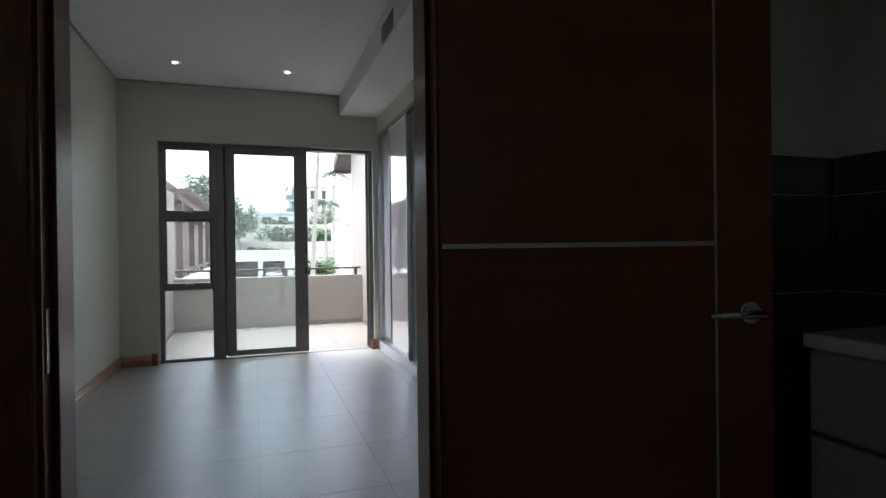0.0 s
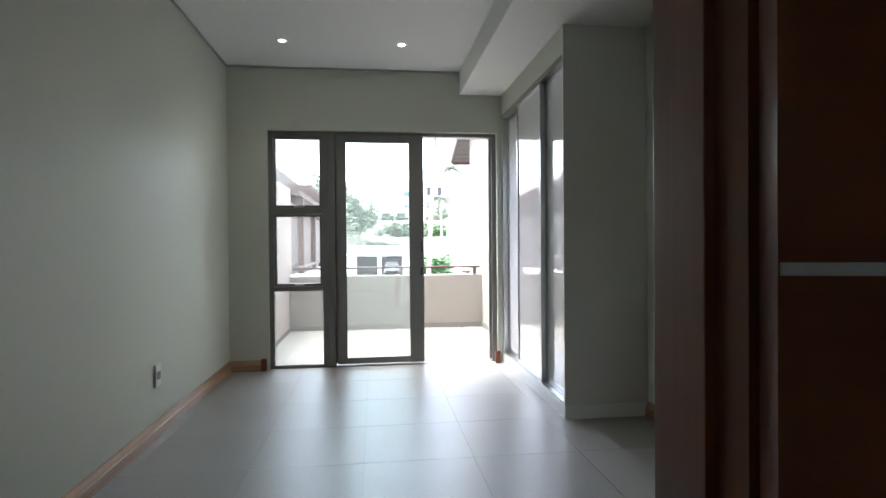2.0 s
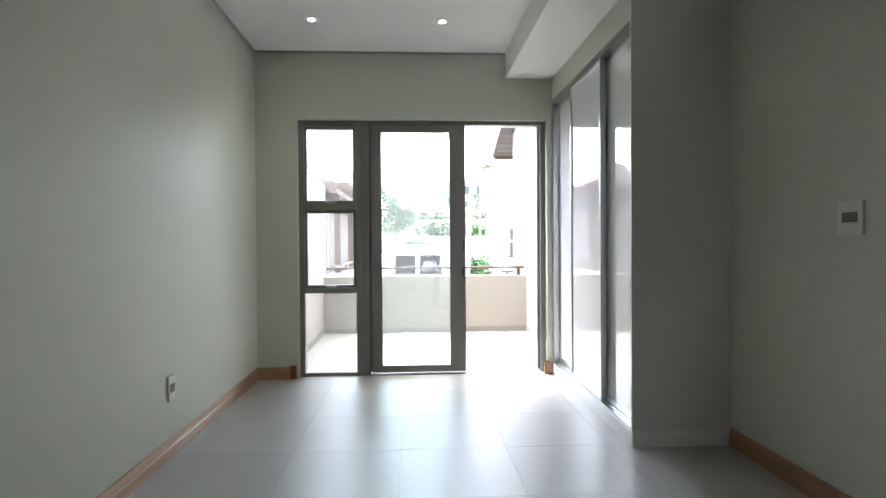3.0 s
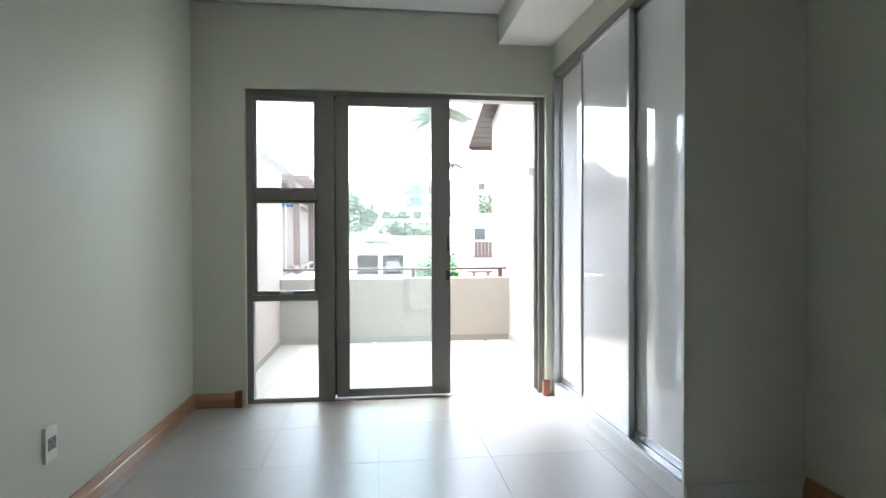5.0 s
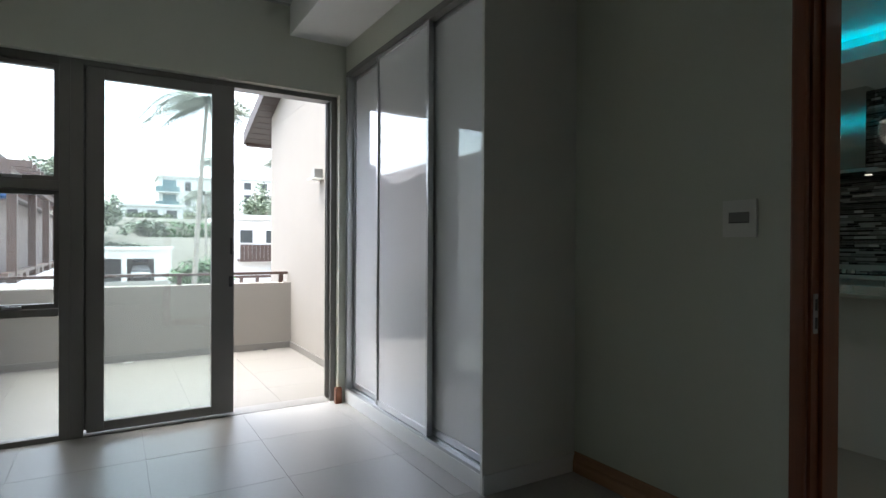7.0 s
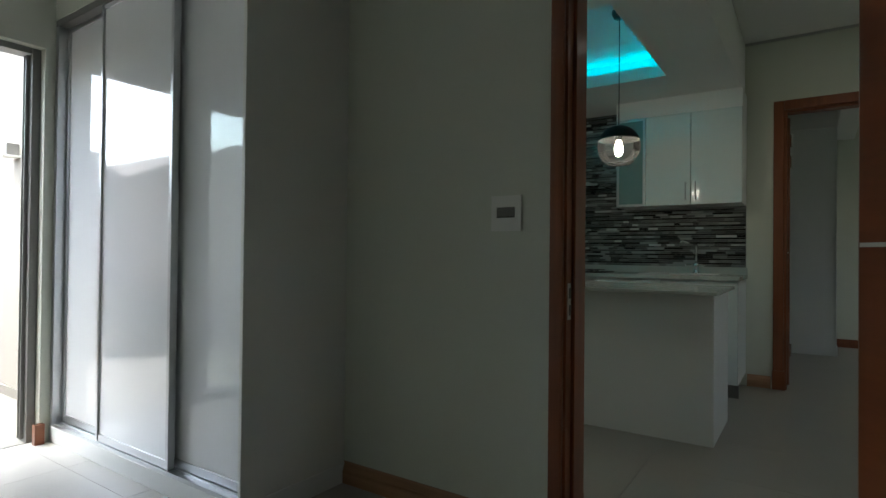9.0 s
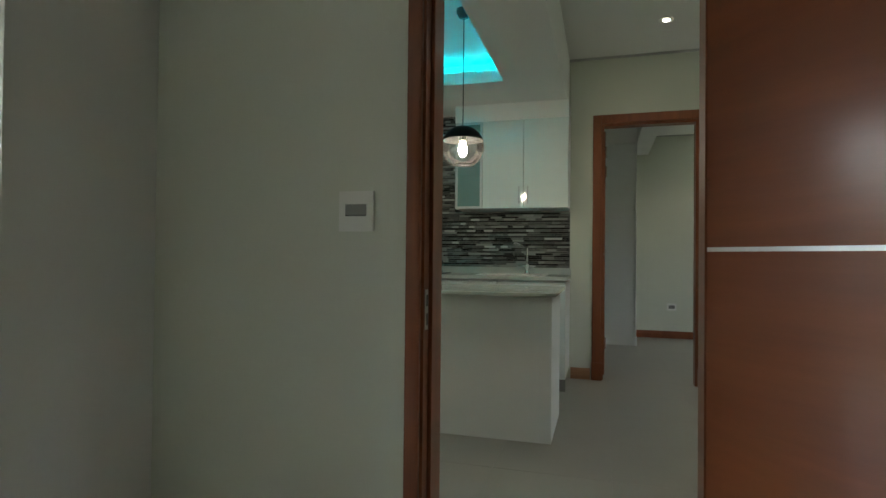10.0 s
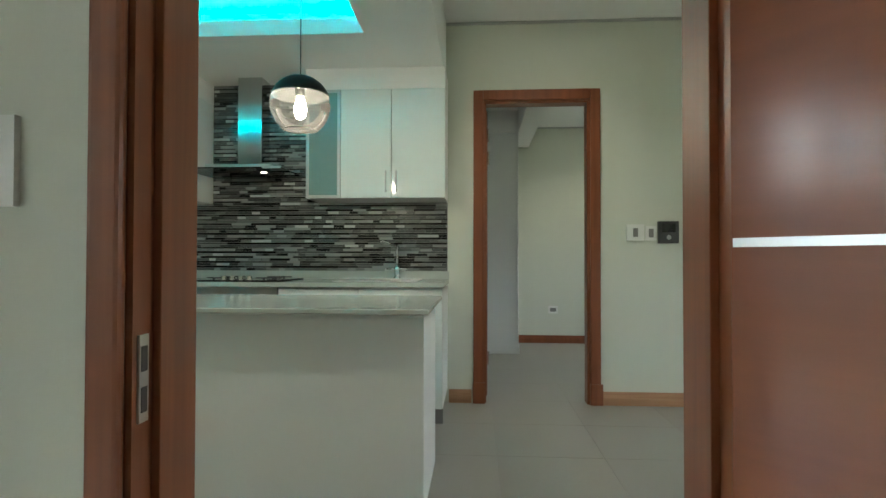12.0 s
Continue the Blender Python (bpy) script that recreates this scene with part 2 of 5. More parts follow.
HEAD = 2.13                                              # door openings

# ---- walls ----
# the bathroom end has a small unseen opening, added to lift its light
structure("wall_left", box((LEFT - 0.2, LEFT, -0.35, 6.555, -0.15, 2.9), (LEFT - 0.2, LEFT, -1.2, -0.85, -0.15, 2.9), (LEFT - 0.2, LEFT, -0.85, -0.35, -0.15, 1.55), (LEFT - 0.2, LEFT, -0.85, -0.35, 2.05, 2.9)), PAINT, "sage-painted plaster bedroom wall with a satin sheen", "wall")
structure("wall_window", box((LEFT, -0.25, FRONT, 6.555, -0.15, 2.9), (1.755, 2.475, FRONT, 6.555, -0.15, 2.9), (-0.25, 1.755, FRONT, 6.555, 2.065, 2.9)), PAINT, "sage-painted wall round the balcony door opening", "wall")
structure("wall_right", box((RIGHT, 2.475, 3.740, FRONT, -0.15, 2.9), (RIGHT, 2.475, -1.2, 2.870, -0.15, 2.9), (RIGHT, 2.475, 2.870, 3.740, HEAD + 0.03, 2.9)), PAINT, "sage-painted wall between bedroom and kitchen passage", "wall")
structure("wall_bathroom", box((LEFT, 0.171, 2.0, BACK, -0.15, 2.9), (1.031, RIGHT, 2.0, BACK, -0.15, 2.9), (0.171, 1.031, 2.0, BACK, HEAD + 0.03, 2.9)), PAINT, "sage-painted wall between bedroom and bathroom", "wall")
structure("wall_bathroom_back", box((LEFT, RIGHT, -1.2, -1.0, -0.15, 2.9)), BATHPAINT, "pale painted bathroom wall", "wall")
structure("wall_kitchen", box((KWALL, KWALL + 0.145, 3.216, 7.2, -0.15, 2.9), (KWALL, KWALL + 0.145, -0.6, 2.426, -0.15, 2.9), (KWALL, KWALL + 0.145, 2.426, 3.216, HEAD + 0.03, 2.9)), PAINT, "sage-painted wall behind the kitchen units", "wall")
structure("wall_kitchen_side", box((2.475, KWALL, 7.0, 7.2, -0.15, 2.9)), PAINT, "sage-painted kitchen side wall", "wall")
# the opening in this wall is unseen, added to daylight passage and kitchen
structure("wall_passage_end", box((2.475, 3.1, -0.6, -0.4, -0.15, 2.9), (3.85, KWALL, -0.6, -0.4, -0.15, 2.9), (3.1, 3.85, -0.6, -0.4, -0.15, 0.85), (3.1, 3.85, -0.6, -0.4, 1.8, 2.9)), PAINT, "sage-painted passage end wall with an added light opening", "wall")
# unseen opening added on the low-y side to brighten the room beyond
structure("wall_far_room", box((8.25, 8.4, -0.6, 5.2, -0.15, 2.9), (5.645, 5.8, -0.6, -0.4, -0.15, 2.9), (6.5, 8.25, -0.6, -0.4, -0.15, 2.9), (5.8, 6.5, -0.6, -0.4, -0.15, 0.9), (5.8, 6.5, -0.6, -0.4, 1.9, 2.9), (5.645, 8.25, 5.0, 5.2, -0.15, 2.9)), PAINT, "sage-painted walls of the room beyond with an added light opening", "wall")

# ---- ceilings ----
structure("ceiling_bedroom", box((LEFT, BULKX, BACK, FRONT, CEILZ, CEILZ + 0.1)), CEIL, "smooth white bedroom ceiling", "ceiling")
structure("bulkhead_bedroom", box((BULKX, RIGHT, BACK, FRONT, BULKZ, CEILZ + 0.1)), CEIL, "white dropped bulkhead over the wardrobe side", "ceiling")
structure("ceiling_bathroom", box((LEFT, RIGHT, -1.0, 2.0, 2.5, 2.6)), CEIL, "white bathroom ceiling", "ceiling")
structure("ceiling_passage", box((2.475, KWALL, -0.4, 7.0, KCEIL, KCEIL + 0.1)), CEIL, "white passage and kitchen ceiling", "ceiling")
structure("ceiling_far_room", box((5.645, 8.25, -0.4, 5.0, 2.6, 2.7)), CEIL, "white ceiling of the room beyond", "ceiling")
structure("bulkhead_far_room", box((5.645, 8.25, 2.62, 2.80, 2.36, 2.6), (7.45, 8.25, 2.80, 5.0, 2.36, 2.6)), CEIL, "white bulkhead in the room beyond", "ceiling")
# solid trim strips; their grey paints the shade of a narrow ceiling gap
for nm, sp in (("trim_left", (LEFT, LEFT + 0.012, BACK, FRONT, CEILZ - 0.014, CEILZ - 0.001)), ("trim_front", (LEFT + 0.012, BULKX, FRONT - 0.012, FRONT, CEILZ - 0.014, CEILZ - 0.001)), ("trim_passage", (KWALL - 0.014, KWALL, -0.4, KEDGE, KCEIL - 0.018, KCEIL - 0.001)), ("trim_far_room", (8.236, 8.25, -0.4, 2.62, 2.585, 2.599))):
    structure(nm, box(sp), TRIMGREY, "thin ceiling trim strip with its shadow gap painted grey", "trim")
# the kitchen's dropped ceiling, with an opening for the light cove
HX0, HX1, HY0, HY1 = 3.30, 4.60, 3.87, 6.2
def ring_slab(x0, x1, y0, y1, a0, a1, b0, b1, z0, z1):
    """A slab from x0 to x1 and y0 to y1 with an opening from a0 to a1 and b0 to b1."""
    bm = bmesh.new()
    loops = [[bm.verts.new((x, y, z)) for x, y in ((p, r), (q, r), (q, t), (p, t))] for p, q, r, t in ((x0, x1, y0, y1), (a0, a1, b0, b1)) for z in (z0, z1)]
    for a, b in ((0, 1), (1, 3), (3, 2), (2, 0)):
        for k in range(4):
            n = (k + 1) % 4
            bm.faces.new((loops[a][k], loops[a][n], loops[b][n], loops[b][k]))
    return bm
structure("ceiling_kitchen_drop", ring_slab(2.475, KWALL, KEDGE, 7.0, HX0, HX1, HY0, HY1, KDROP, KDROP + 0.09), CEIL, "white dropped kitchen ceiling with a cove opening", "ceiling")
structure("ceiling_kitchen_edge", box((2.475, KWALL, KEDGE, KEDGE + 0.12, KDROP + 0.091, KCEIL)), CEIL, "white upright edge of the dropped ceiling", "ceiling")
c, COVEZ = 0.16, 2.475
structure("cove_wall", box((HX0 - c - 0.05, HX0 - c, HY0 - c, HY1 + c, KDROP + 0.09, COVEZ), (HX1 + c, HX1 + c + 0.05, HY0 - c, HY1 + c, KDROP + 0.09, COVEZ), (HX0 - c, HX1 + c, HY0 - c - 0.05, HY0 - c, KDROP + 0.09, COVEZ), (HX0 - c, HX1 + c, HY1 + c, HY1 + c + 0.05, KDROP + 0.09, COVEZ)), CEIL, "white cove wall above the kitchen ceiling opening", "ceiling")
structure("cove_ceiling", box((HX0 - c - 0.05, HX1 + c + 0.05, HY0 - c - 0.05, HY1 + c + 0.05, COVEZ + 0.001, COVEZ + 0.03)), CEIL, "white recessed ceiling inside the light cove", "ceiling")
led = thing("led_strip", (HX1 + 0.1, 5.0, KDROP + 0.09), "cyan glowing LED strip light in the ceiling cove", "strip light")
for nm, s in (("strip", (HX1 + 0.13, HX1 + 0.142, HY0 - 0.1, HY1 + 0.1)), ("strip", (HX0 - 0.142, HX0 - 0.13, HY0 - 0.1, HY1 + 0.1)), ("strip", (HX0 - 0.1, HX1 + 0.1, HY0 - 0.142, HY0 - 0.13)), ("strip", (HX0 - 0.1, HX1 + 0.1, HY1 + 0.13, HY1 + 0.142))):
    part(nm, box((*s, KDROP + 0.092, KDROP + 0.104)), CYANLED, led)
# ---- doors ----
def lining(name, axis, wall, a, b, label, rebate, casing=0.07):
    """A door frame: lining, stops, architraves with plinth blocks, both sides. axis 'x': the wall runs along x, between wall[0] and wall[1]."""
    w0, w1 = wall
    def put(u0, u1, v0, v1, z0, z1):
        return (u0, u1, v0, v1, z0, z1) if axis == "x" else (v0, v1, u0, u1, z0, z1)
    root = thing(name, ((a + b) / 2, (w0 + w1) / 2, 0) if axis == "x" else ((w0 + w1) / 2, (a + b) / 2, 0), label, "door frame")
    root["kind"] = "structure"
    for s, e in ((a - 0.03, a), (b, b + 0.03)):
        part("jamb", box(put(s, e, w0 - 0.002, w1 + 0.002, 0, HEAD + 0.03)), FRAMEWOOD, root)
    part("head", box(put(a, b, w0 - 0.002, w1 + 0.002, HEAD, HEAD + 0.03)), FRAMEWOOD, root)
    part("door_stop", box(put(a + 0.0135, b - 0.0135, w0 + 0.045 if rebate == 0 else w0 - 0.0015, w1 + 0.0015 if rebate == 0 else w1 - 0.045, HEAD - 0.013, HEAD - 0.0005)), FRAMEWOOD, root, bevel=0.002)
    s0, s1 = (w0 + 0.045, w1 + 0.0015) if rebate == 0 else (w0 - 0.0015, w1 - 0.045)
    part("door_stop", box(put(a, a + 0.013, s0, s1, 0, HEAD)), FRAMEWOOD, root, bevel=0.002)
    part("door_stop", box(put(b - 0.013, b, s0, s1, 0, HEAD)), FRAMEWOOD, root, bevel=0.002)
    for v0, v1, q in ((w0 - 0.022, w0 - 0.002, -1), (w1 + 0.002, w1 + 0.022, 1)):
        for s, e in ((a - 0.008 - casing, a - 0.008), (b + 0.008, b + 0.008 + casing)):
            part("architrave", box(put(s, e, v0, v1, 0, HEAD + 0.08)), FRAMEWOOD, root, bevel=0.007)
            part("plinth_block", box(put(s - 0.012, e + 0.004, v0 - (0.010 if q < 0 else -0.003), v1 + (0.010 if q > 0 else -0.003), 0, 0.145)), FRAMEWOOD, root, bevel=0.003)
        part("architrave", box(put(a - 0.008, b + 0.008, v0, v1, HEAD + 0.008, HEAD + 0.08)), FRAMEWOOD, root, bevel=0.004)
    return root


def door_leaf(name, hinge, turn, width, label, side=1, inlay=1.04):
    """A flush veneered leaf along its local +x from the hinge; side: which local y face the lever furniture and inlays sit on (both get them)."""
    root = thing(name, (*hinge, 0.008), label, "door", turn=turn)
    h, th = 2.105, 0.040
    body = part("leaf", box((0.003, width, -th / 2, th / 2, 0, h)), WOOD, root, local=True, bevel=0.002)
    for q in (-1, 1):
        y0, y1 = sorted((q * (th / 2 - 0.003), q * (th / 2 + 0.0012)))
        part("inlay", box((0.005, 0.637, y0, y1, inlay - 0.0055, inlay + 0.0055)), INLAY, root, "satin aluminium inlay strip", local=True)
        part("inlay", box((0.638, 0.644, y0, y1, 0.003, h - 0.003)), INLAY, root, "satin aluminium inlay strip", local=True)
        hx = width - 0.055
        plate = part("handle_plate", lathe([(0.0, 0.0), (0.026, 0.0), (0.026, 0.006), (0.022, 0.009), (0.0, 0.009)], (0, 0, 0), 20), CHROME, root, "chrome lever handle rose", local=True, smooth=False)
        plate.matrix_local = pose(hx, q * th / 2, 0.885, -90 * q, 0, 0)
        lever = rod((hx, q * th / 2, 0.885), (hx, q * (th / 2 + 0.045), 0.885), 0.008)
        rod((hx + 0.008, q * (th / 2 + 0.045), 0.885), (hx - 0.115, q * (th / 2 + 0.045), 0.883), 0.009, 0.007, bm=lever)
        part("lever", lever, CHROME, root, "chrome lever handle", local=True, smooth=True)
    for z in (0.27, 1.76, 1.93):
        part("hinge", rod((-0.004, side * 0.022, z - 0.05), (-0.004, side * 0.022, z + 0.05), 0.007), CHROME, root, "steel butt hinge", local=True)
    return root


lining("door_1", "x", (2.0, BACK), 0.201, 1.001, "red-brown varnished bathroom door frame with plinth blocks", 0)
lining("door_2", "y", (RIGHT, 2.475), 2.900, 3.710, "red-brown varnished bedroom door frame with plinth blocks", 0, 0.048)
lining("door_3", "y", (KWALL, KWALL + 0.145), 2.456, 3.186, "red-brown varnished door frame in the passage", 1)
door_leaf("bathroom_door", (0.997, 1.972), -18, 0.775, "dark red-brown veneered door with aluminium inlays, standing half open", -1, 1.047)
door_leaf("bedroom_door", (2.305, 2.908), 218, 0.785, "red-brown veneered door with aluminium inlay strip, standing open", 1, 1.033)
for name, at, turn in (("strike_plate", (0.2025, 2.022, 0.88), 90), ("strike_plate", (2.350, 3.7085, 0.850), 180)):
    root = thing(name, at, "worn steel strike plate let into the door frame", "strike plate", turn=turn)
    part("plate", box((-0.011, 0.011, -0.0015, 0.002, -0.062, 0.062)), STEEL, root, local=True, bevel=0.001)
    for z in (-0.03, 0.028):
        part("latch_hole", box((-0.007, 0.007, 0.0015, 0.0028, z - 0.018, z + 0.018)), DARKPLASTIC, root, "dark latch hole", local=True)

# ---- skirtings ----
OGEE = [(0, 0), (0.018, 0), (0.018, 0.052), (0.014, 0.058), (0.014, 0.064), (0.010, 0.074), (0.005, 0.086), (0.005, 0.092), (0, 0.092)]
structure("baseboard_left", sweep(OGEE, (LEFT, BACK, 0), (LEFT, FRONT - 0.02, 0), (1, 0, 0)), SKIRTY, "golden-brown moulded wooden skirting", "skirting")
structure("baseboard_window", sweep(OGEE, (LEFT, FRONT, 0), (-0.30, FRONT, 0), (0, -1, 0)), SKIRTX, "golden-brown moulded wooden skirting", "skirting")
structure("baseboard_right", sweep(OGEE, (RIGHT, 3.772, 0), (RIGHT, 4.728, 0), (-1, 0, 0)), SKIRTY, "golden-brown moulded wooden skirting", "skirting")
structure("baseboard_back", sweep(OGEE, (1.09, BACK, 0), (RIGHT, BACK, 0), (0, 1, 0)), SKIRTX, "golden-brown moulded wooden skirting", "skirting")
structure("baseboard_passage", sweep(OGEE, (KWALL, -0.4, 0), (KWALL, 2.366, 0), (-1, 0, 0)), SKIRTY, "golden-brown moulded wooden skirting", "skirting")
structure("baseboard_passage_2", sweep(OGEE, (KWALL, 3.276, 0), (KWALL, 3.436, 0), (-1, 0, 0)), SKIRTY, "golden-brown moulded wooden skirting", "skirting")
structure("baseboard_far_room", sweep(OGEE, (8.25, -0.4, 0), (8.25, 2.8, 0), (-1, 0, 0)), FRAMEWOOD, "red-brown moulded wooden skirting", "skirting")
for x in (-0.29, 1.748):
    structure("trim", box((x - 0.022, x + 0.022, FRONT - 0.030, FRONT + 0.003, 0, 0.105)), FRAMEWOOD, "small red-brown skirting end block", "skirting", bevel=0.004)

# ---- balcony window and sliding door ----
WY = 6.405
win = thing("window_1", (0.0, WY, 0), "grey-brown aluminium side window in three lights", "window")
win["kind"] = "structure"
part("window_frame", box((-0.25, -0.21, WY, WY + 0.07, 0, 2.065), (0.205, 0.255, WY, WY + 0.07, 0, 2.065), (-0.21, 0.205, WY, WY + 0.07, 2.02, 2.065), (-0.21, 0.205, WY, WY + 0.07, 0.0, 0.028)), BRONZE, win, bevel=0.003)
part("transom", box((-0.21, 0.205, WY - 0.004, WY + 0.07, 1.345, 1.395)), BRONZE, win, bevel=0.003)
part("transom", box((-0.21, 0.205, WY - 0.004, WY + 0.07, 0.672, 0.712)), BRONZE, win, bevel=0.003)
for z0, z1 in ((1.395, 2.02), (0.712, 1.345)):
    sash = part("sash", box((-0.208, -0.186, WY + 0.012, WY + 0.052, z0 + 0.002, z1 - 0.002), (0.181, 0.203, WY + 0.012, WY + 0.052, z0 + 0.002, z1 - 0.002), (-0.186, 0.181, WY + 0.012, WY + 0.052, z0 + 0.002, z0 + 0.026), (-0.186, 0.181, WY + 0.012, WY + 0.052, z1 - 0.026, z1 - 0.002)), BRONZE, win, bevel=0.002)
    pane = part("pane", box((-0.186, 0.181, WY + 0.03, WY + 0.035, z0 + 0.026, z1 - 0.026)), GLASS, sash, "clear glass pane")
    pane.visible_shadow = False
    part("latch", box((-0.035, 0.045, WY - 0.012, WY + 0.012, z0 + 0.006, z0 + 0.020), (-0.03, -0.005, WY - 0.022, WY + 0.0, z0 + 0.008, z0 + 0.022)), ALU, sash, "small metal window catch", bevel=0.002)
pane = part("pane", box((-0.21, 0.205, WY + 0.03, WY + 0.035, 0.028, 0.672)), GLASS, win, "clear glass pane")
pane.visible_shadow = False
dframe = thing("door_4", (1.0, WY, 0), "grey-brown aluminium sliding door frame with track", "sliding door frame")
dframe["kind"] = "structure"
part("frame", box((0.255, 0.315, WY, WY + 0.10, 0, 2.065), (1.715, 1.755, WY, WY + 0.10, 0, 2.065), (0.315, 1.715, WY, WY + 0.10, 2.032, 2.065)), BRONZE, dframe, bevel=0.003)
part("track", box((0.315, 1.715, WY, WY + 0.149, -0.002, 0.003)), BRONZE, dframe, "flush grey-brown floor track")
part("jamb_channel", box((1.697, 1.715, WY + 0.030, WY + 0.036, 0.02, 2.03), (1.697, 1.715, WY + 0.062, WY + 0.068, 0.02, 2.03)), BRONZE, dframe)
fixed = part("fixed_light", box((0.316, 0.372, WY + 0.056, WY + 0.092, 0.022, 2.03), (1.03, 1.088, WY + 0.056, WY + 0.092, 0.022, 2.03), (0.372, 1.03, WY + 0.056, WY + 0.092, 0.022, 0.062), (0.372, 1.03, WY + 0.056, WY + 0.092, 1.99, 2.03)), BRONZE, dframe, bevel=0.002)
pane = part("pane", box((0.372, 1.03, WY + 0.072, WY + 0.077, 0.062, 1.99)), GLASS, fixed, "clear glass pane")
pane.visible_shadow = False
slide = thing("sliding_door", (0.7, WY, 0.02), "grey-brown aluminium sliding glass door pushed open", "sliding door")
part("stile", box((0.328, 0.412, WY - 0.004, WY + 0.036, 0.022, 2.03)), BRONZE, slide, bevel=0.003)
stile = part("stile", box((0.965, 1.094, WY - 0.004, WY + 0.036, 0.022, 2.03)), BRONZE, slide, bevel=0.003)
part("rail", box((0.412, 0.965, WY - 0.004, WY + 0.036, 0.022, 0.075)), BRONZE, slide, bevel=0.003)
part("rail", box((0.412, 0.965, WY - 0.004, WY + 0.036, 1.972, 2.03)), BRONZE, slide, bevel=0.003)
pane = part("pane", box((0.412, 0.965, WY + 0.014, WY + 0.020, 0.075, 1.972)), GLASS, slide, "clear glass pane")
pane.visible_shadow = False
part("lock", box((1.062, 1.086, WY - 0.012, WY - 0.002, 0.80, 0.865), (1.068, 1.080, WY - 0.024, WY - 0.011, 0.82, 0.85)), DARKPLASTIC, slide, "dark lock body", bevel=0.002)
part("pull", box((1.070, 1.084, WY - 0.010, WY - 0.002, 1.00, 1.10)), DARKPLASTIC, slide, "dark flush pull", bevel=0.002)

# ---- wardrobe ----
CX = 1.798
ward = thing("wardrobe", (2.07, 5.54, 0), "built-in white wardrobe with gloss sliding doors and grey tracks", "wardrobe")
part("end_panel", box((CX, RIGHT - 0.002, 4.73, 4.748, 0.0, BULKZ - 0.002)), ENDPANEL, ward, "plain off-white end panel", bevel=0.002)
part("end_plinth", box((CX + 0.004, RIGHT - 0.002, 4.724, 4.730, 0.0, 0.085)), SATINWHITE, ward, bevel=0.001)
part("plinth", box((CX + 0.002, CX + 0.020, 4.748, FRONT - 0.002, 0.0, 0.082)), SATINWHITE, ward, bevel=0.002)
part("fascia", box((CX + 0.002, CX + 0.020, 4.748, FRONT - 0.002, 2.225, BULKZ - 0.002)), PAINT, ward, "painted fascia over the doors")
part("bottom_track", box((CX + 0.004, CX + 0.085, 4.748, FRONT - 0.002, 0.082, 0.090), (CX + 0.004, CX + 0.008, 4.748, FRONT - 0.002, 0.090, 0.098), (CX + 0.042, CX + 0.046, 4.748, FRONT - 0.002, 0.090, 0.098)), ALU, ward, "satin aluminium bottom track")
part("top_track", box((CX + 0.004, CX + 0.085, 4.748, FRONT - 0.002, 2.19, 2.225)), BRONZE, ward, "grey top track")
part("jamb_strip", box((CX + 0.004, CX + 0.085, FRONT - 0.034, FRONT - 0.002, 0.090, 2.19)), ALU, ward)
part("inside", box((CX + 0.10, RIGHT - 0.004, 4.75, FRONT - 0.004, 0.0, BULKZ - 0.004)), SATINWHITE, ward)
for y0, y1, back in ((4.750, 5.275, 1), (5.225, 5.862, 0), (5.815, 6.318, 1)):
    x0 = CX + 0.012 + 0.038 * back
    d = part("sliding_panel", box((x0 + 0.006, x0 + 0.016, y0 + 0.02, y1 - 0.02, 0.105, 2.185)), GLOSSWHITE, ward, "high-gloss white sliding panel")
    for a, b in ((y0, y0 + 0.022), (y1 - 0.022, y1)):
        if back and a < 5.0 or back and b > 6.2:
            a, b = (y0, y0 + 0.004) if a < 5.0 else (y1 - 0.022, y1)
        part("stile", box((x0 - 0.004, x0 + 0.026, a, b, 0.100, 2.188)), ALU, d, "satin aluminium stile", bevel=0.003)
    part("bottom_rail", box((x0, x0 + 0.022, y0 + 0.022, y1 - 0.022, 0.100, 0.135)), ALU, d, "satin aluminium rail", bevel=0.002)
    part("top_rail", box((x0, x0 + 0.022, y0 + 0.022, y1 - 0.022, 2.168, 2.188)), ALU, d, "satin aluminium rail", bevel=0.002)

# ---- downlights ----
def downlight(x, y, z, watts, label):
    root = thing("downlight", (x, y, z), label, "downlight", "recessed downlights")
    part("trim_ring", lathe([(0.048, 0.0), (0.047, -0.004), (0.034, -0.006), (0.018, -0.001), (0.018, 0.0)], (0, 0, 0), 28), PLASTIC, root, "white trim ring", local=True, smooth=True)
    part("lens", lathe([(0.0, -0.002), (0.017, -0.002), (0.017, -0.0005)], (0, 0, 0), 24), WARMLED, root, "glowing round lens", local=True)
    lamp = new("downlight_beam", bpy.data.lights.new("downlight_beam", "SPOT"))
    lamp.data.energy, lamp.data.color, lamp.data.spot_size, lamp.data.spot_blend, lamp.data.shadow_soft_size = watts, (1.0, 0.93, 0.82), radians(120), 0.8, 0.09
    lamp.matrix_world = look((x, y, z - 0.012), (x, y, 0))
    return root


for x, y in ((-0.014, 5.735), (0.878, 5.735)):
    downlight(x, y, CEILZ, 0.6, "round recessed downlight, lit, in white ceiling")
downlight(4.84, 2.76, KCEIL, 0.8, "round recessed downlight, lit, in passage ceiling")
# two added, unseen downlights that brighten the island front and kitchen
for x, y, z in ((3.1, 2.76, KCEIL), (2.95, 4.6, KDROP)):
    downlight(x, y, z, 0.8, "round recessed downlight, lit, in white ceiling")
downlight(7.55, 2.06, 2.6, 0.8, "round recessed downlight, lit, in the room beyond")

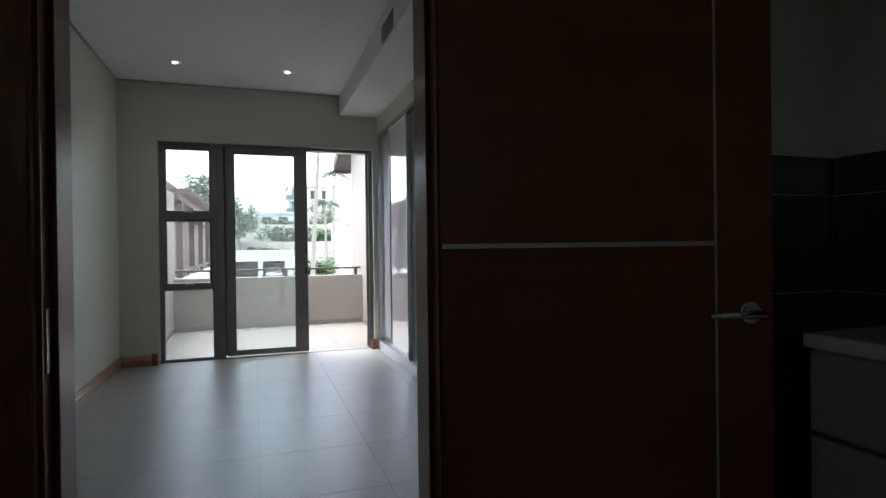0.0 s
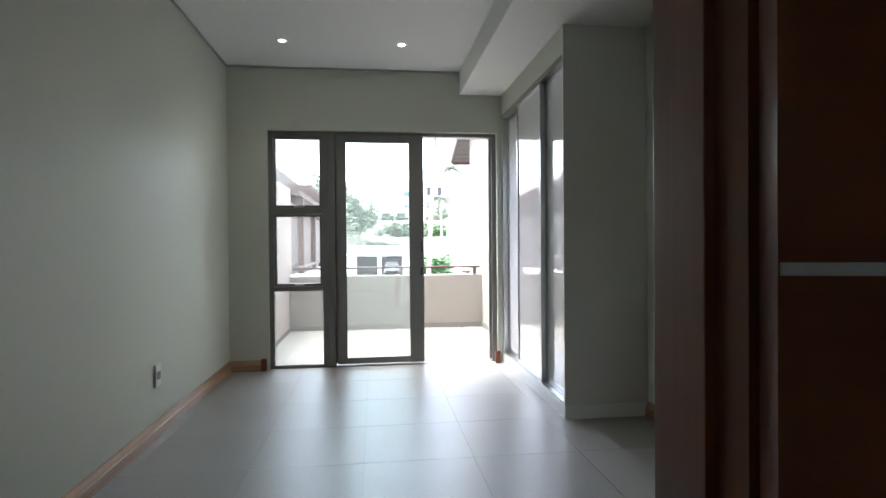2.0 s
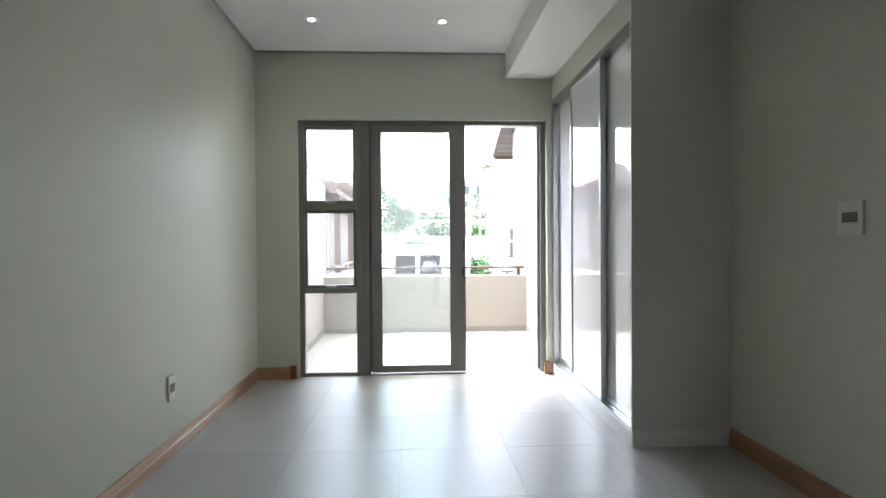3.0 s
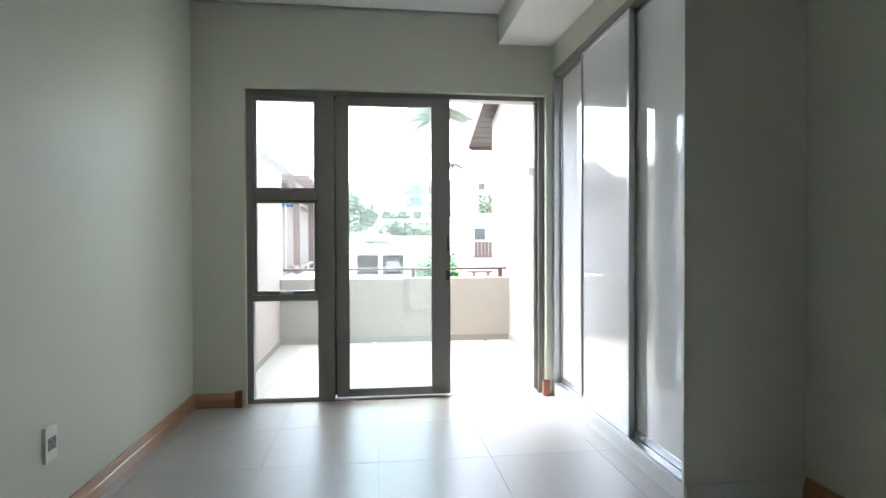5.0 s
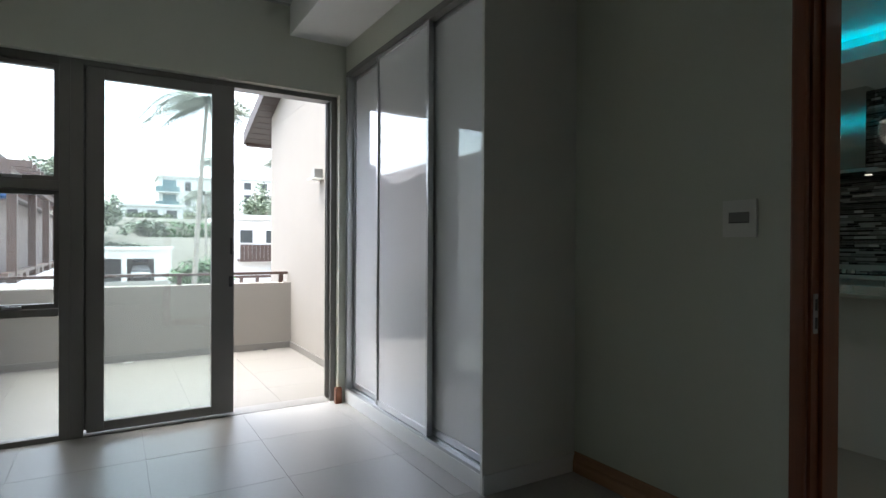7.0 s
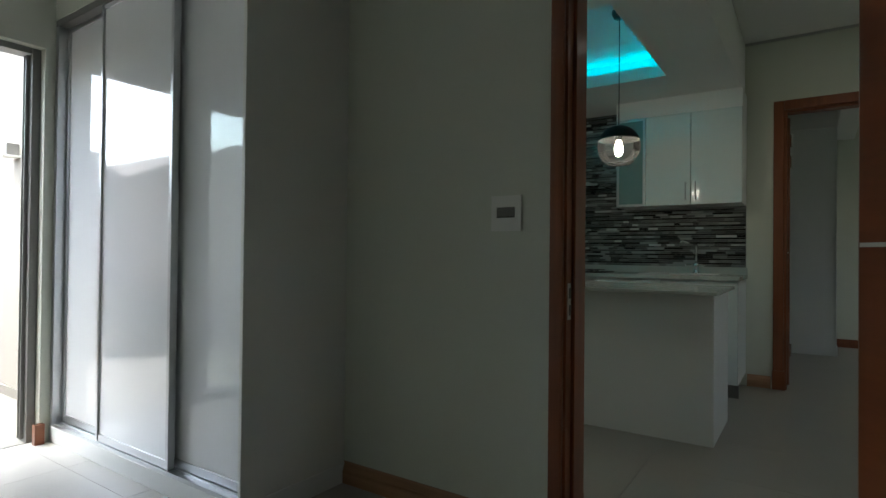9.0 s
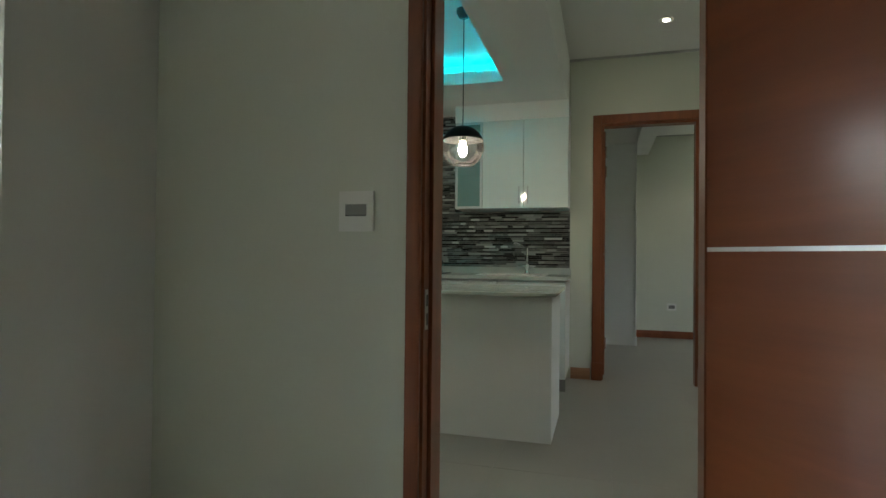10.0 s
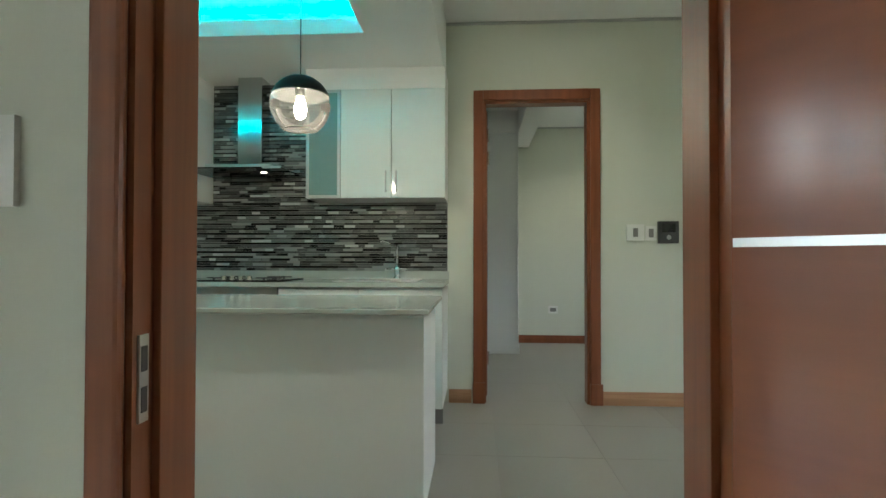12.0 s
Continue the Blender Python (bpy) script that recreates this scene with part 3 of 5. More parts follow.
# ---- wall plates ----
def wall_plate(name, at, turn, w, h, label, category, kind):
    """A plate whose face looks along local -y."""
    root = thing(name, at, label, category, turn=turn)
    part("plate", box((-w / 2, w / 2, -0.011, 0.0, -h / 2, h / 2)), PLASTIC, root, local=True, bevel=0.003)
    if kind == "module":
        part("window", box((-0.036, 0.036, -0.0135, -0.010, -0.016, 0.022)), GREYPLASTIC, root, "dark grey module", local=True, bevel=0.001)
        part("module_lip", box((-0.036, 0.036, -0.0145, -0.0136, -0.0155, -0.012)), DARKPLASTIC, root, local=True)
    if kind == "socket":
        part("module_frame", box((-w * 0.33, w * 0.33, -0.0132, -0.010, -0.022, 0.022)), GREYPLASTIC, root, "grey socket module", local=True, bevel=0.001)
        for a, b in ((-0.012, 0.008), (0.012, 0.008), (0.0, -0.010)):
            part("pin_hole", box((a - 0.003, a + 0.003, -0.0142, -0.012, b - 0.004, b + 0.004)), DARKPLASTIC, root, local=True)
    if kind == "switch":
        part("rocker", box((-0.016, 0.016, -0.015, -0.010, -0.030, 0.030)), GREYPLASTIC, root, "grey rocker switch", local=True, bevel=0.002)
    return root


wall_plate("switch_plate", (RIGHT, 3.938, 1.157), -90, 0.118, 0.128, "square white switch plate with a grey module", "switch plate", "module")
wall_plate("wall_socket", (LEFT, 4.80, 0.345), 90, 0.072, 0.125, "upright white wall socket with grey module", "socket", "socket")
wall_plate("switch_plate", (KWALL, 2.139, 1.20), -90, 0.118, 0.112, "square white switch plate beside the intercom", "switch plate", "switch")
wall_plate("switch_plate", (KWALL, 2.033, 1.195), -90, 0.075, 0.10, "narrow white switch plate beside the intercom", "switch plate", "switch")
wall_plate("wall_socket", (KWALL, 1.755, 0.36), -90, 0.072, 0.12, "white wall socket low on passage wall", "socket", "socket")
wall_plate("wall_socket", (8.25, 2.33, 0.40), -90, 0.11, 0.09, "white wall socket in the room beyond", "socket", "socket")
icom = thing("intercom", (KWALL, 1.918, 1.20), "black wall-mounted intercom handset with a round button", "intercom", turn=-90)
part("body", box((-0.068, 0.068, -0.028, 0.0, -0.076, 0.076)), DARKPLASTIC, icom, local=True, bevel=0.008)
part("screen", box((-0.045, 0.045, -0.0295, -0.027, 0.0, 0.060)), BLACKGLASS, icom, "dark glossy screen", local=True)
part("button", lathe([(0.0, 0.006), (0.014, 0.006), (0.016, 0.0), (0.0, 0.0)], (0, 0, 0), 20), ALU, icom, "round silver button", local=True).matrix_local = pose(0, -0.028, -0.035, 90, 0, 0)

# ---- bulkhead vent ----
VENTGREY = surface("warm_grey_vent_paint", (0.30, 0.285, 0.27), (0.35, 0.335, 0.32), 0.5, big=5, fine=80, bump=0.0)
vent = thing("air_vent", (BULKX, 4.22, 2.48), "grey louvred air vent on bulkhead side", "air vent")
part("frame", box((BULKX - 0.008, BULKX, 4.07, 4.09, 2.42, 2.54), (BULKX - 0.008, BULKX, 4.35, 4.37, 2.42, 2.54), (BULKX - 0.008, BULKX, 4.09, 4.35, 2.42, 2.432), (BULKX - 0.008, BULKX, 4.09, 4.35, 2.528, 2.54)), VENTGREY, vent)
part("backing", box((BULKX - 0.003, BULKX - 0.001, 4.09, 4.35, 2.432, 2.528)), DARKPLASTIC, vent)
for k in range(6):
    part("slat", box((BULKX - 0.009, BULKX - 0.003, 4.09, 4.35, 2.438 + 0.015 * k, 2.444 + 0.015 * k)), VENTGREY, vent)
# ---- outside ----
GRASS = surface("grass_and_scrub", (0.040, 0.052, 0.026), (0.075, 0.085, 0.045), 0.95, big=0.15, fine=3.0, bump=0.3)
PAVE = surface("pale_concrete_paving", (0.25, 0.24, 0.22), (0.32, 0.31, 0.28), 0.9, big=0.3, fine=8, bump=0.1)
WHITEWALL = surface("white_exterior_paint", (0.56, 0.555, 0.54), (0.63, 0.62, 0.605), 0.85, big=0.3, fine=20, bump=0.1)
DARKGLASS = surface("dark_window_glass", (0.03, 0.035, 0.037), (0.045, 0.05, 0.052), 0.25, big=1, fine=5, bump=0.0)
TEALGLASS = surface("teal_window_glass", (0.07, 0.14, 0.155), (0.10, 0.18, 0.195), 0.15, big=1, fine=5, bump=0.0)
LEAFA = surface("dark_green_foliage", (0.030, 0.060, 0.022), (0.07, 0.115, 0.040), 0.7, big=0.8, fine=6, bump=0.0)
LEAFB = surface("fresh_green_foliage", (0.035, 0.10, 0.03), (0.065, 0.16, 0.05), 0.6, big=0.8, fine=6, bump=0.0)
LEAFC = surface("grey_green_foliage", (0.105, 0.140, 0.095), (0.18, 0.22, 0.155), 0.7, big=0.8, fine=6, bump=0.0)
BARK = surface("grey_palm_bark", (0.22, 0.20, 0.17), (0.32, 0.29, 0.25), 0.9, big=2, fine=20, bump=0.3, stretch=(1, 1, 6))
TIMBERRAIL = timber("weathered_brown_boards", (0.034, 0.018, 0.012), (0.06, 0.034, 0.024), 0.6, (14, 14, 0.7), 0.0)
CARPAINT = surface("white_car_paint", (0.66, 0.67, 0.68), (0.72, 0.73, 0.74), 0.2, big=1, fine=10, bump=0.0, coat=0.8)
RUBBER = surface("black_rubber", (0.02, 0.02, 0.02), (0.03, 0.03, 0.03), 0.8)
CREAMWALL = surface("cream_garden_wall", (0.42, 0.385, 0.325), (0.50, 0.46, 0.395), 0.9, big=0.3, fine=12, bump=0.15)
ROOFBROWN = surface("brown_grey_roof_tile", (0.115, 0.098, 0.09), (0.16, 0.138, 0.128), 0.8, big=1.0, fine=12, bump=0.2)
NEIGHBOUR = surface("dusky_pink_house_plaster", (0.17, 0.138, 0.125), (0.21, 0.172, 0.157), 0.9, big=0.6, fine=60, bump=0.2)
BLUECLOTH = surface("blue_canvas", (0.05, 0.12, 0.30), (0.08, 0.17, 0.38), 0.8, big=2, fine=60)
GARAGE = surface("dim_garage_plaster", (0.25, 0.24, 0.23), (0.32, 0.31, 0.30), 0.9, big=0.5, fine=10)


def ground_height(x, y):
    s = min(max((y - 63) / 45, 0), 1)
    hill = 9.5 * (s * s * (3 - 2 * s))
    return -3.0 + hill


bm = bmesh.new()
xs = [-3000, -400, -120, -80, -60, -45, -35, -28, -20, -14, -8, -4, 0, 4, 8, 12, 16, 22, 30, 40, 55, 75, 110, 400, 3000]
ys = [-3000, -300, -40, -6, 0, 4, 8, 12, 18, 25, 32, 40, 50, 57, 63, 67, 71, 76, 81, 87, 93, 100, 108, 120, 150, 400, 3000]
grid = [[bm.verts.new((x, y, ground_height(x, y) + (0.5 * noise.noise((x * 0.07, y * 0.07, 0)) if 68 < y < 130 and abs(x) < 120 else 0))) for x in xs] for y in ys]
for r0, r1 in zip(grid, grid[1:]):
    for k in range(len(xs) - 1):
        bm.faces.new((r0[k], r0[k + 1], r1[k + 1], r1[k]))
structure("ground", bm, GRASS, "grassy hillside ground reaching the horizon", "ground")
structure("road", box((-40, 60, 9.2, 66.0, -3.2, -2.985)), PAVE, "pale paved driveway court below the balcony", "driveway")


def leaf_mesh(name, centre, spread, count, size, material, seed):
    """A crown of many small bent leaves in uneven clumps."""
    rng = random.Random(seed)
    bm = bmesh.new()
    clumps = []
    for k in range(max(6, count // 60)):
        d = Vector((rng.gauss(0, 1), rng.gauss(0, 1), rng.gauss(0, 1))).normalized() * rng.uniform(0.35, 1.0)
        clumps.append((Vector((d.x * spread[0], d.y * spread[1], d.z * spread[2])), rng.uniform(0.22, 0.42)))
    for k in range(count):
        c0, r = clumps[k % len(clumps)]
        p = Vector(centre) + c0 + Vector((rng.gauss(0, 0.5) * r * spread[0], rng.gauss(0, 0.5) * r * spread[1], rng.gauss(0, 0.5) * r * spread[2]))
        a, t = rng.uniform(0, 6.28), rng.uniform(-0.9, 0.9)
        u = Vector((math.cos(a), math.sin(a), t)).normalized() * size * rng.uniform(0.6, 1.4)
        w = u.cross(Vector((rng.uniform(-1, 1), rng.uniform(-1, 1), 1))).normalized() * size * 0.45
        v = [bm.verts.new(q) for q in (p - u, p + w - u * 0.1, p + u, p - w - u * 0.1)]
        bm.faces.new(v)
    return bm


def tree(name, at, height, spread, count, size, material, seed, label):
    root = thing(name, at, label, "tree")
    x, y, z = at
    rng = random.Random(seed + 7)
    tr = rod((x, y, z), (x + rng.uniform(-.3, .3), y, z + height * 0.55), 0.035 * height, 0.02 * height, 10)
    for k in range(5):
        a = rng.uniform(0, 6.28)
        rod((x, y, z + height * rng.uniform(0.35, 0.5)), (x + math.cos(a) * spread[0] * 0.6, y + math.sin(a) * spread[1] * 0.6, z + height * rng.uniform(0.6, 0.85)), 0.012 * height, 0.005 * height, 6, bm=tr)
    part("trunk", tr, BARK, root)
    part("crown", leaf_mesh("crown", (x, y, z + height * 0.68), spread, count, size, material, seed), material, root)
    return root


PALMLEAF = surface("grey_green_palm_frond", (0.105, 0.125, 0.095), (0.17, 0.195, 0.15), 0.6, big=0.8, fine=6, bump=0.0)


def palm(at, height, lean, crown, seed, label, r=0.16):
    root = thing("palm_tree", at, label, "palm tree", "palms")
    x, y, z = at
    rng = random.Random(seed)
    bm = bmesh.new()
    last = None
    n = 9
    for k in range(n):
        s0, s1 = k / n, (k + 1) / n
        a = (x + lean * s0 ** 1.6, y, z + height * s0)
        b = (x + lean * s1 ** 1.6, y, z + height * s1)
        rod(a, b, r * (1.15 - 0.5 * s0), r * (1.10 - 0.5 * s1), 10, bm=bm)
    part("trunk", bm, BARK, root)
    top = Vector((x + lean, y, z + height))
    for k in range(16):
        a = 6.283 * k / 16 + rng.uniform(-0.15, 0.15)
        up = rng.uniform(-0.1, 0.9)
        fb = bmesh.new()
        d = Vector((math.cos(a), math.sin(a), 0))
        side = Vector((-d.y, d.x, 0))
        prev = top
        steps = 20
        for i in range(1, steps + 1):
            s = i / steps
            p = top + d * crown * s + Vector((0, 0, crown * (up * s - (0.55 + up) * s * s)))
            rod(prev, p, 0.03 * (1.1 - s) * crown / 2, 0.03 * (1.05 - s) * crown / 2, 4, bm=fb)
            w = crown * 0.30 * math.sin(math.pi * min(1, s * 0.85 + 0.12))
            for q in (-1, 1):
                e = p + side * q * w + d * w * 0.45 + Vector((0, 0, -w * 0.55))
                v = [fb.verts.new(t) for t in (p - d * 0.014 * crown, p + d * 0.012 * crown, e)]
                fb.faces.new(v)
        part("frond", fb, PALMLEAF, root)
    return root


def house(name, x0, x1, y0, y1, z0, z1, label, roof=0.35, flat=True, wall=None):
    root = thing(name, ((x0 + x1) / 2, (y0 + y1) / 2, z0), label, "house")
    part("wall", box((x0, x1, y0, y1, z0, z1)), wall or WHITEWALL, root)
    if flat:
        part("roof", box((x0 - 0.3, x1 + 0.3, y0 - 0.3, y1 + 0.3, z1 + 0.002, z1 + roof)), WHITEWALL, root, "flat white roof slab")
    return root


def window_in(root, x0, x1, y, z0, z1, glass=None):
    w = part("window", box((x0 - 0.08, x0, y - 0.08, y, z0, z1), (x1, x1 + 0.08, y - 0.08, y, z0, z1), (x0 - 0.08, x1 + 0.08, y - 0.08, y, z1, z1 + 0.08), (x0 - 0.12, x1 + 0.12, y - 0.14, y, z0 - 0.08, z0)), WHITEWALL, root, "window with a white surround")
    part("pane", box((x0, x1, y - 0.04, y - 0.003, z0, z1)), glass or DARKGLASS, w, "dark glass pane")


# garages across the court
gar = thing("garage_block", (2.0, 64.5, -3), "white flat-roofed double garage, open, across the court", "garage")
part("pier", box((-2.4, -1.35, 62, 62.4, -3, -0.27)), WHITEWALL, gar)
part("pier", box((0.92, 1.36, 62, 62.4, -3, -0.27)), WHITEWALL, gar)
part("pier", box((3.65, 5.1, 62, 62.4, -3, -0.27)), WHITEWALL, gar)
part("lintel", box((-2.4, 5.1, 62, 62.4, -0.269, 0.6)), WHITEWALL, gar)
part("roof", box((-2.6, 5.3, 61.7, 68, 0.602, 0.85)), WHITEWALL, gar, "flat white roof slab")
part("side_wall", box((-2.4, -2.2, 62.41, 67.8, -3, 0.6)), WHITEWALL, gar)
part("side_wall", box((4.9, 5.1, 62.41, 67.8, -3, 0.6)), WHITEWALL, gar)
part("side_wall", box((1.04, 1.24, 62.41, 67.6, -3, 0.6)), GARAGE, gar)
part("back_wall", box((-2.2, 4.9, 67.61, 67.8, -3, 0.6)), GARAGE, gar)
part("floor", box((-2.2, 4.9, 61.9, 67.6, -2.984, -2.4)), PAVE, gar, "raised concrete garage floor")


def parked_car(at, turn, label):
    """A hatchback seen from the front; length along local y."""
    root = thing("car", at, label, "car", turn=turn)
    bm = bmesh.new()
    prof = [(-2.0, 0.35), (-2.05, 0.62), (-1.95, 0.82), (-1.0, 0.98), (-0.35, 1.42), (0.9, 1.46), (1.75, 1.05), (1.95, 0.95), (2.0, 0.4)]
    rows = []
    for sx, k in ((-0.84, 0.86), (-0.80, 1.0), (0.80, 1.0), (0.84, 0.86)):
        rows.append([bm.verts.new((sx * (0.80 if h > 1.3 else 1.0), l, 0.35 + (h - 0.35) * (k if h < 1.3 else 0.97 if abs(sx) > 0.82 else 1.0))) for l, h in prof])
    for a, b in zip(rows, rows[1:]):
        for k in range(len(prof) - 1):
            bm.faces.new((a[k], a[k + 1], b[k + 1], b[k]))
    bm.faces.new(rows[0])
    bm.faces.new(rows[-1][::-1])
    bm.faces.new([r[0] for r in rows])
    bm.faces.new([r[-1] for r in rows][::-1])
    part("body", bm, CARPAINT, root, local=True, smooth=False)
    part("windscreen", box((-0.62, 0.62, -1.0, -0.98, 0.0, 0.52)), DARKGLASS, root, "dark windscreen", local=True).matrix_local = Matrix.Translation((0, 0.0, 0.98)) @ Matrix.Shear("XZ", 4, (0, 0)) @ pose(0, -0.37, 0.31, -33, 0, 0)
    part("bumper", box((-0.78, 0.78, -2.09, -2.0, 0.36, 0.56)), DARKPLASTIC, root, "dark lower bumper", local=True, bevel=0.03)
    for q in (-1, 1):
        part("headlight", box((q * 0.62 - 0.16, q * 0.62 + 0.16, -2.07, -1.98, 0.64, 0.78)), CHROME, root, "clear headlight", local=True, bevel=0.03)
        for l in (-1.3, 1.25):
            wh = part("wheel", rod((q * 0.66, l, 0.31), (q * 0.86, l, 0.31), 0.31, n=20), RUBBER, root, local=True)
            part("rim", rod((q * 0.80, l, 0.31), (q * 0.865, l, 0.31), 0.19, n=14), ALU, wh, "alloy rim", local=True)
    return root


parked_car((2.55, 64.4, -2.398), 0, "white hatchback parked in the open garage")

# retaining walls and garden terraces on the hill
structure("retaining_wall", box((-10, 12, 72.0, 72.3, -3, 1.9)), CREAMWALL, "cream plastered terrace wall on the hillside", "wall")
structure("retaining_wall_2", box((-4, 16, 80.0, 80.3, -3, 4.4)), CREAMWALL, "cream plastered terrace wall on the hillside", "wall")

# apartment block on the hill
apt = house("apartment_building", 7.0, 16.0, 112.0, 122.0, 4.5, 13.2, "white apartment block on the hill with teal balconies")
for k in range(3):
    z = 5.6 + 2.6 * k
    window_in(apt, 7.6, 9.8, 112.0, z, z + 1.9, TEALGLASS)
    window_in(apt, 11.2, 12.2, 112.0, z, z + 1.7)
    window_in(apt, 13.4, 14.2, 112.0, z, z + 1.7)
    b = part("balcony", box((6.4, 10.2, 110.6, 112.0, z - 0.5, z - 0.3)), WHITEWALL, apt)
    part("rail", box((6.4, 10.2, 110.6, 110.65, z - 0.3, z + 0.6)), TEALGLASS, b, "teal glass balcony rail")
low = house("villa", 1.0, 9.0, 92.0, 99.0, 3.8, 6.6, "low white villa with a veranda above the gardens")
for k in range(3):
    window_in(low, 1.8 + 2.5 * k, 3.2 + 2.5 * k, 92.0, 4.6, 6.1)
tow = house("apartment_building", 22.0, 36.0, 120.0, 134.0, 4.5, 14.5, "tall white apartment block on the hill")
for k in range(4):
    for j in range(4):
        window_in(tow, 23.0 + 3.2 * j, 24.4 + 3.2 * j, 120.0, 5.0 + 2.5 * k, 6.4 + 2.5 * k)

# white house with a wooden balcony
wh = house("balcony_house", 7.6, 18.0, 46.0, 54.0, -3.0, 3.0, "white house with a brown wooden balcony")
window_in(wh, 8.5, 9.4, 46.0, 1.25, 2.2)
window_in(wh, 10.4, 11.6, 46.0, 1.25, 2.2)
bal = part("balcony", box((8.3, 12.6, 44.8, 46.0, -0.15, 0.0)), BROWNMETAL, wh, "brown wooden balcony")
for k in range(15):
    part("board", box((8.3 + 0.285 * k, 8.56 + 0.285 * k, 44.78, 44.82, -0.05, 1.1)), TIMBERRAIL, bal)
structure("court_wall", box((4.3, 14.0, 25.0, 25.2, -3.0, -0.55)), WHITEWALL, "low white court wall", "wall")
gate = thing("court_rail", (5.2, 25.1, -0.55), "brown timber rail on the white court wall", "railing")
for k in range(5):
    part("post", box((4.6 + 0.6 * k, 4.72 + 0.6 * k, 25.05, 25.15, -0.55, -0.22)), BROWNMETAL, gate)
part("rail", box((4.4, 7.4, 25.03, 25.17, -0.22, -0.12)), BROWNMETAL, gate)

# the neighbouring row on the dividing-wall side, with its pergola
nb = thing("neighbour_house", (-3.0, 14.0, -3), "pinkish plastered neighbouring house with brown-grey pitched roof", "house")
part("wall", box((-6.5, -1.75, 12.6, 44.0, -3.0, 2.12)), NEIGHBOUR, nb)
def gable_roof(x0, x1, y0, y1, z0, z1):
    """A closed pitched roof with its ridge along y."""
    bm, xm = bmesh.new(), (x0 + x1) / 2
    v = [bm.verts.new(p) for y in (y0, y1) for p in ((x0, y, z0), (x1, y, z0), (x1, y, z0 + 0.06), (xm, y, z1), (x0, y, z0 + 0.06))]
    bm.faces.new(v[:5])
    bm.faces.new(v[5:][::-1])
    for k in range(5):
        n = (k + 1) % 5
        bm.faces.new((v[k], v[k + 5], v[n + 5], v[n]))
    return bm
nwin = part("window", box((-1.749, -1.72, 15.3, 15.38, 0.75, 1.75), (-1.749, -1.72, 16.52, 16.6, 0.75, 1.75), (-1.749, -1.72, 15.38, 16.52, 1.67, 1.75), (-1.749, -1.70, 15.25, 16.65, 0.68, 0.749)), WHITEWALL, nb, "window with a white surround")
part("pane", box((-1.748, -1.735, 15.38, 16.52, 0.75, 1.67)), DARKGLASS, nwin, "dark glass pane")
part("roof", gable_roof(-6.9, -1.55, 13.4, 44.4, 2.13, 3.35), ROOFBROWN, nb, "brown-grey pitched roof")
porch = part("porch_roof", gable_roof(-2.15, -0.98, 13.9, 16.2, 2.33, 2.86), ROOFBROWN, nb, "small brown-grey gabled porch roof")
part("barge_board", box((-2.15, -0.98, 13.87, 13.898, 2.25, 2.33)), BROWNMETAL, porch, "brown barge board")
per = thing("pergola", (-0.92, 13.6, -3.0), "brown timber pergola with thick posts over terrace", "pergola")
for k in range(6):
    y = 13.6 + 2.4 * k
    part("post", box((-0.985, -0.855, y - 0.065, y + 0.065, 0.45, 2.08)), BROWNMETAL, per, bevel=0.01)
part("beam", box((-0.99, -0.85, 12.9, 26.0, 2.081, 2.20)), BROWNMETAL, per)
for k in range(26):
    y = 13.0 + 0.5 * k
    part("rafter", box((-1.74, -0.60, y - 0.04, y + 0.04, 2.202, 2.30)), BROWNMETAL, per)
trail = thing("terrace_rail", (-0.92, 13.0, 0.45), "brown timber rail on short blocks along terrace wall", "railing")
part("handrail", box((-0.97, -0.87, 12.9, 28.0, 0.571, 0.63)), BROWNMETAL, trail)
for k in range(18):
    y = 13.2 + 0.8 * k
    if min(abs(y + 0.2 - 13.6 - 2.4 * q) for q in range(6)) > 0.27:
        part("block", box((-0.96, -0.88, y, y + 0.4, 0.451, 0.570)), BROWNMETAL, trail)
structure("wall_terrace", box((-1.06, -0.78, 8.9, 40.0, -3.0, 0.45)), WHITEWALL, "white painted terrace wall", "wall")
shade = thing("sun_shade", (-1.30, 14.6, 0.45), "blue canvas sunshade on a thin pole", "sunshade")
part("pole", rod((-1.30, 14.6, -3.0), (-1.30, 14.6, 1.98), 0.02, n=10), ALU, shade, "thin grey pole")
part("canopy", lathe([(0.0, 0.06), (0.12, 0.05), (0.26, 0.0), (0.32, -0.07), (0.31, -0.085), (0.25, -0.02), (0.0, 0.03)], (-1.30, 14.6, 1.93), 20), BLUECLOTH, shade, "blue canvas canopy", smooth=True)

# planting
tree("tree", (-1.3, 70.0, -2.8), 11.0, (2.4, 2.4, 2.8), 2400, 0.30, LEAFC, 3, "leafy grey-green tree beside the garage")
tree("tree", (-4.2, 58.0, -3.0), 13.8, (2.1, 2.0, 1.9), 2200, 0.24, LEAFC, 4, "tall leafy tree behind the pergola")
tree("tree", (3.4, 75.0, -1.2), 6.0, (2.2, 1.6, 1.3), 1500, 0.28, LEAFC, 5, "broad grey-green tree on the terrace")
tree("tree", (12.8, 60.0, -3.0), 11.0, (2.2, 2.0, 2.4), 1500, 0.22, LEAFC, 8, "open grey-green tree beyond the white house")
tree("tree", (17.0, 66.0, -3.0), 9.5, (3.0, 2.0, 3.0), 1700, 0.28, LEAFA, 9, "dark green tree beyond the white house")
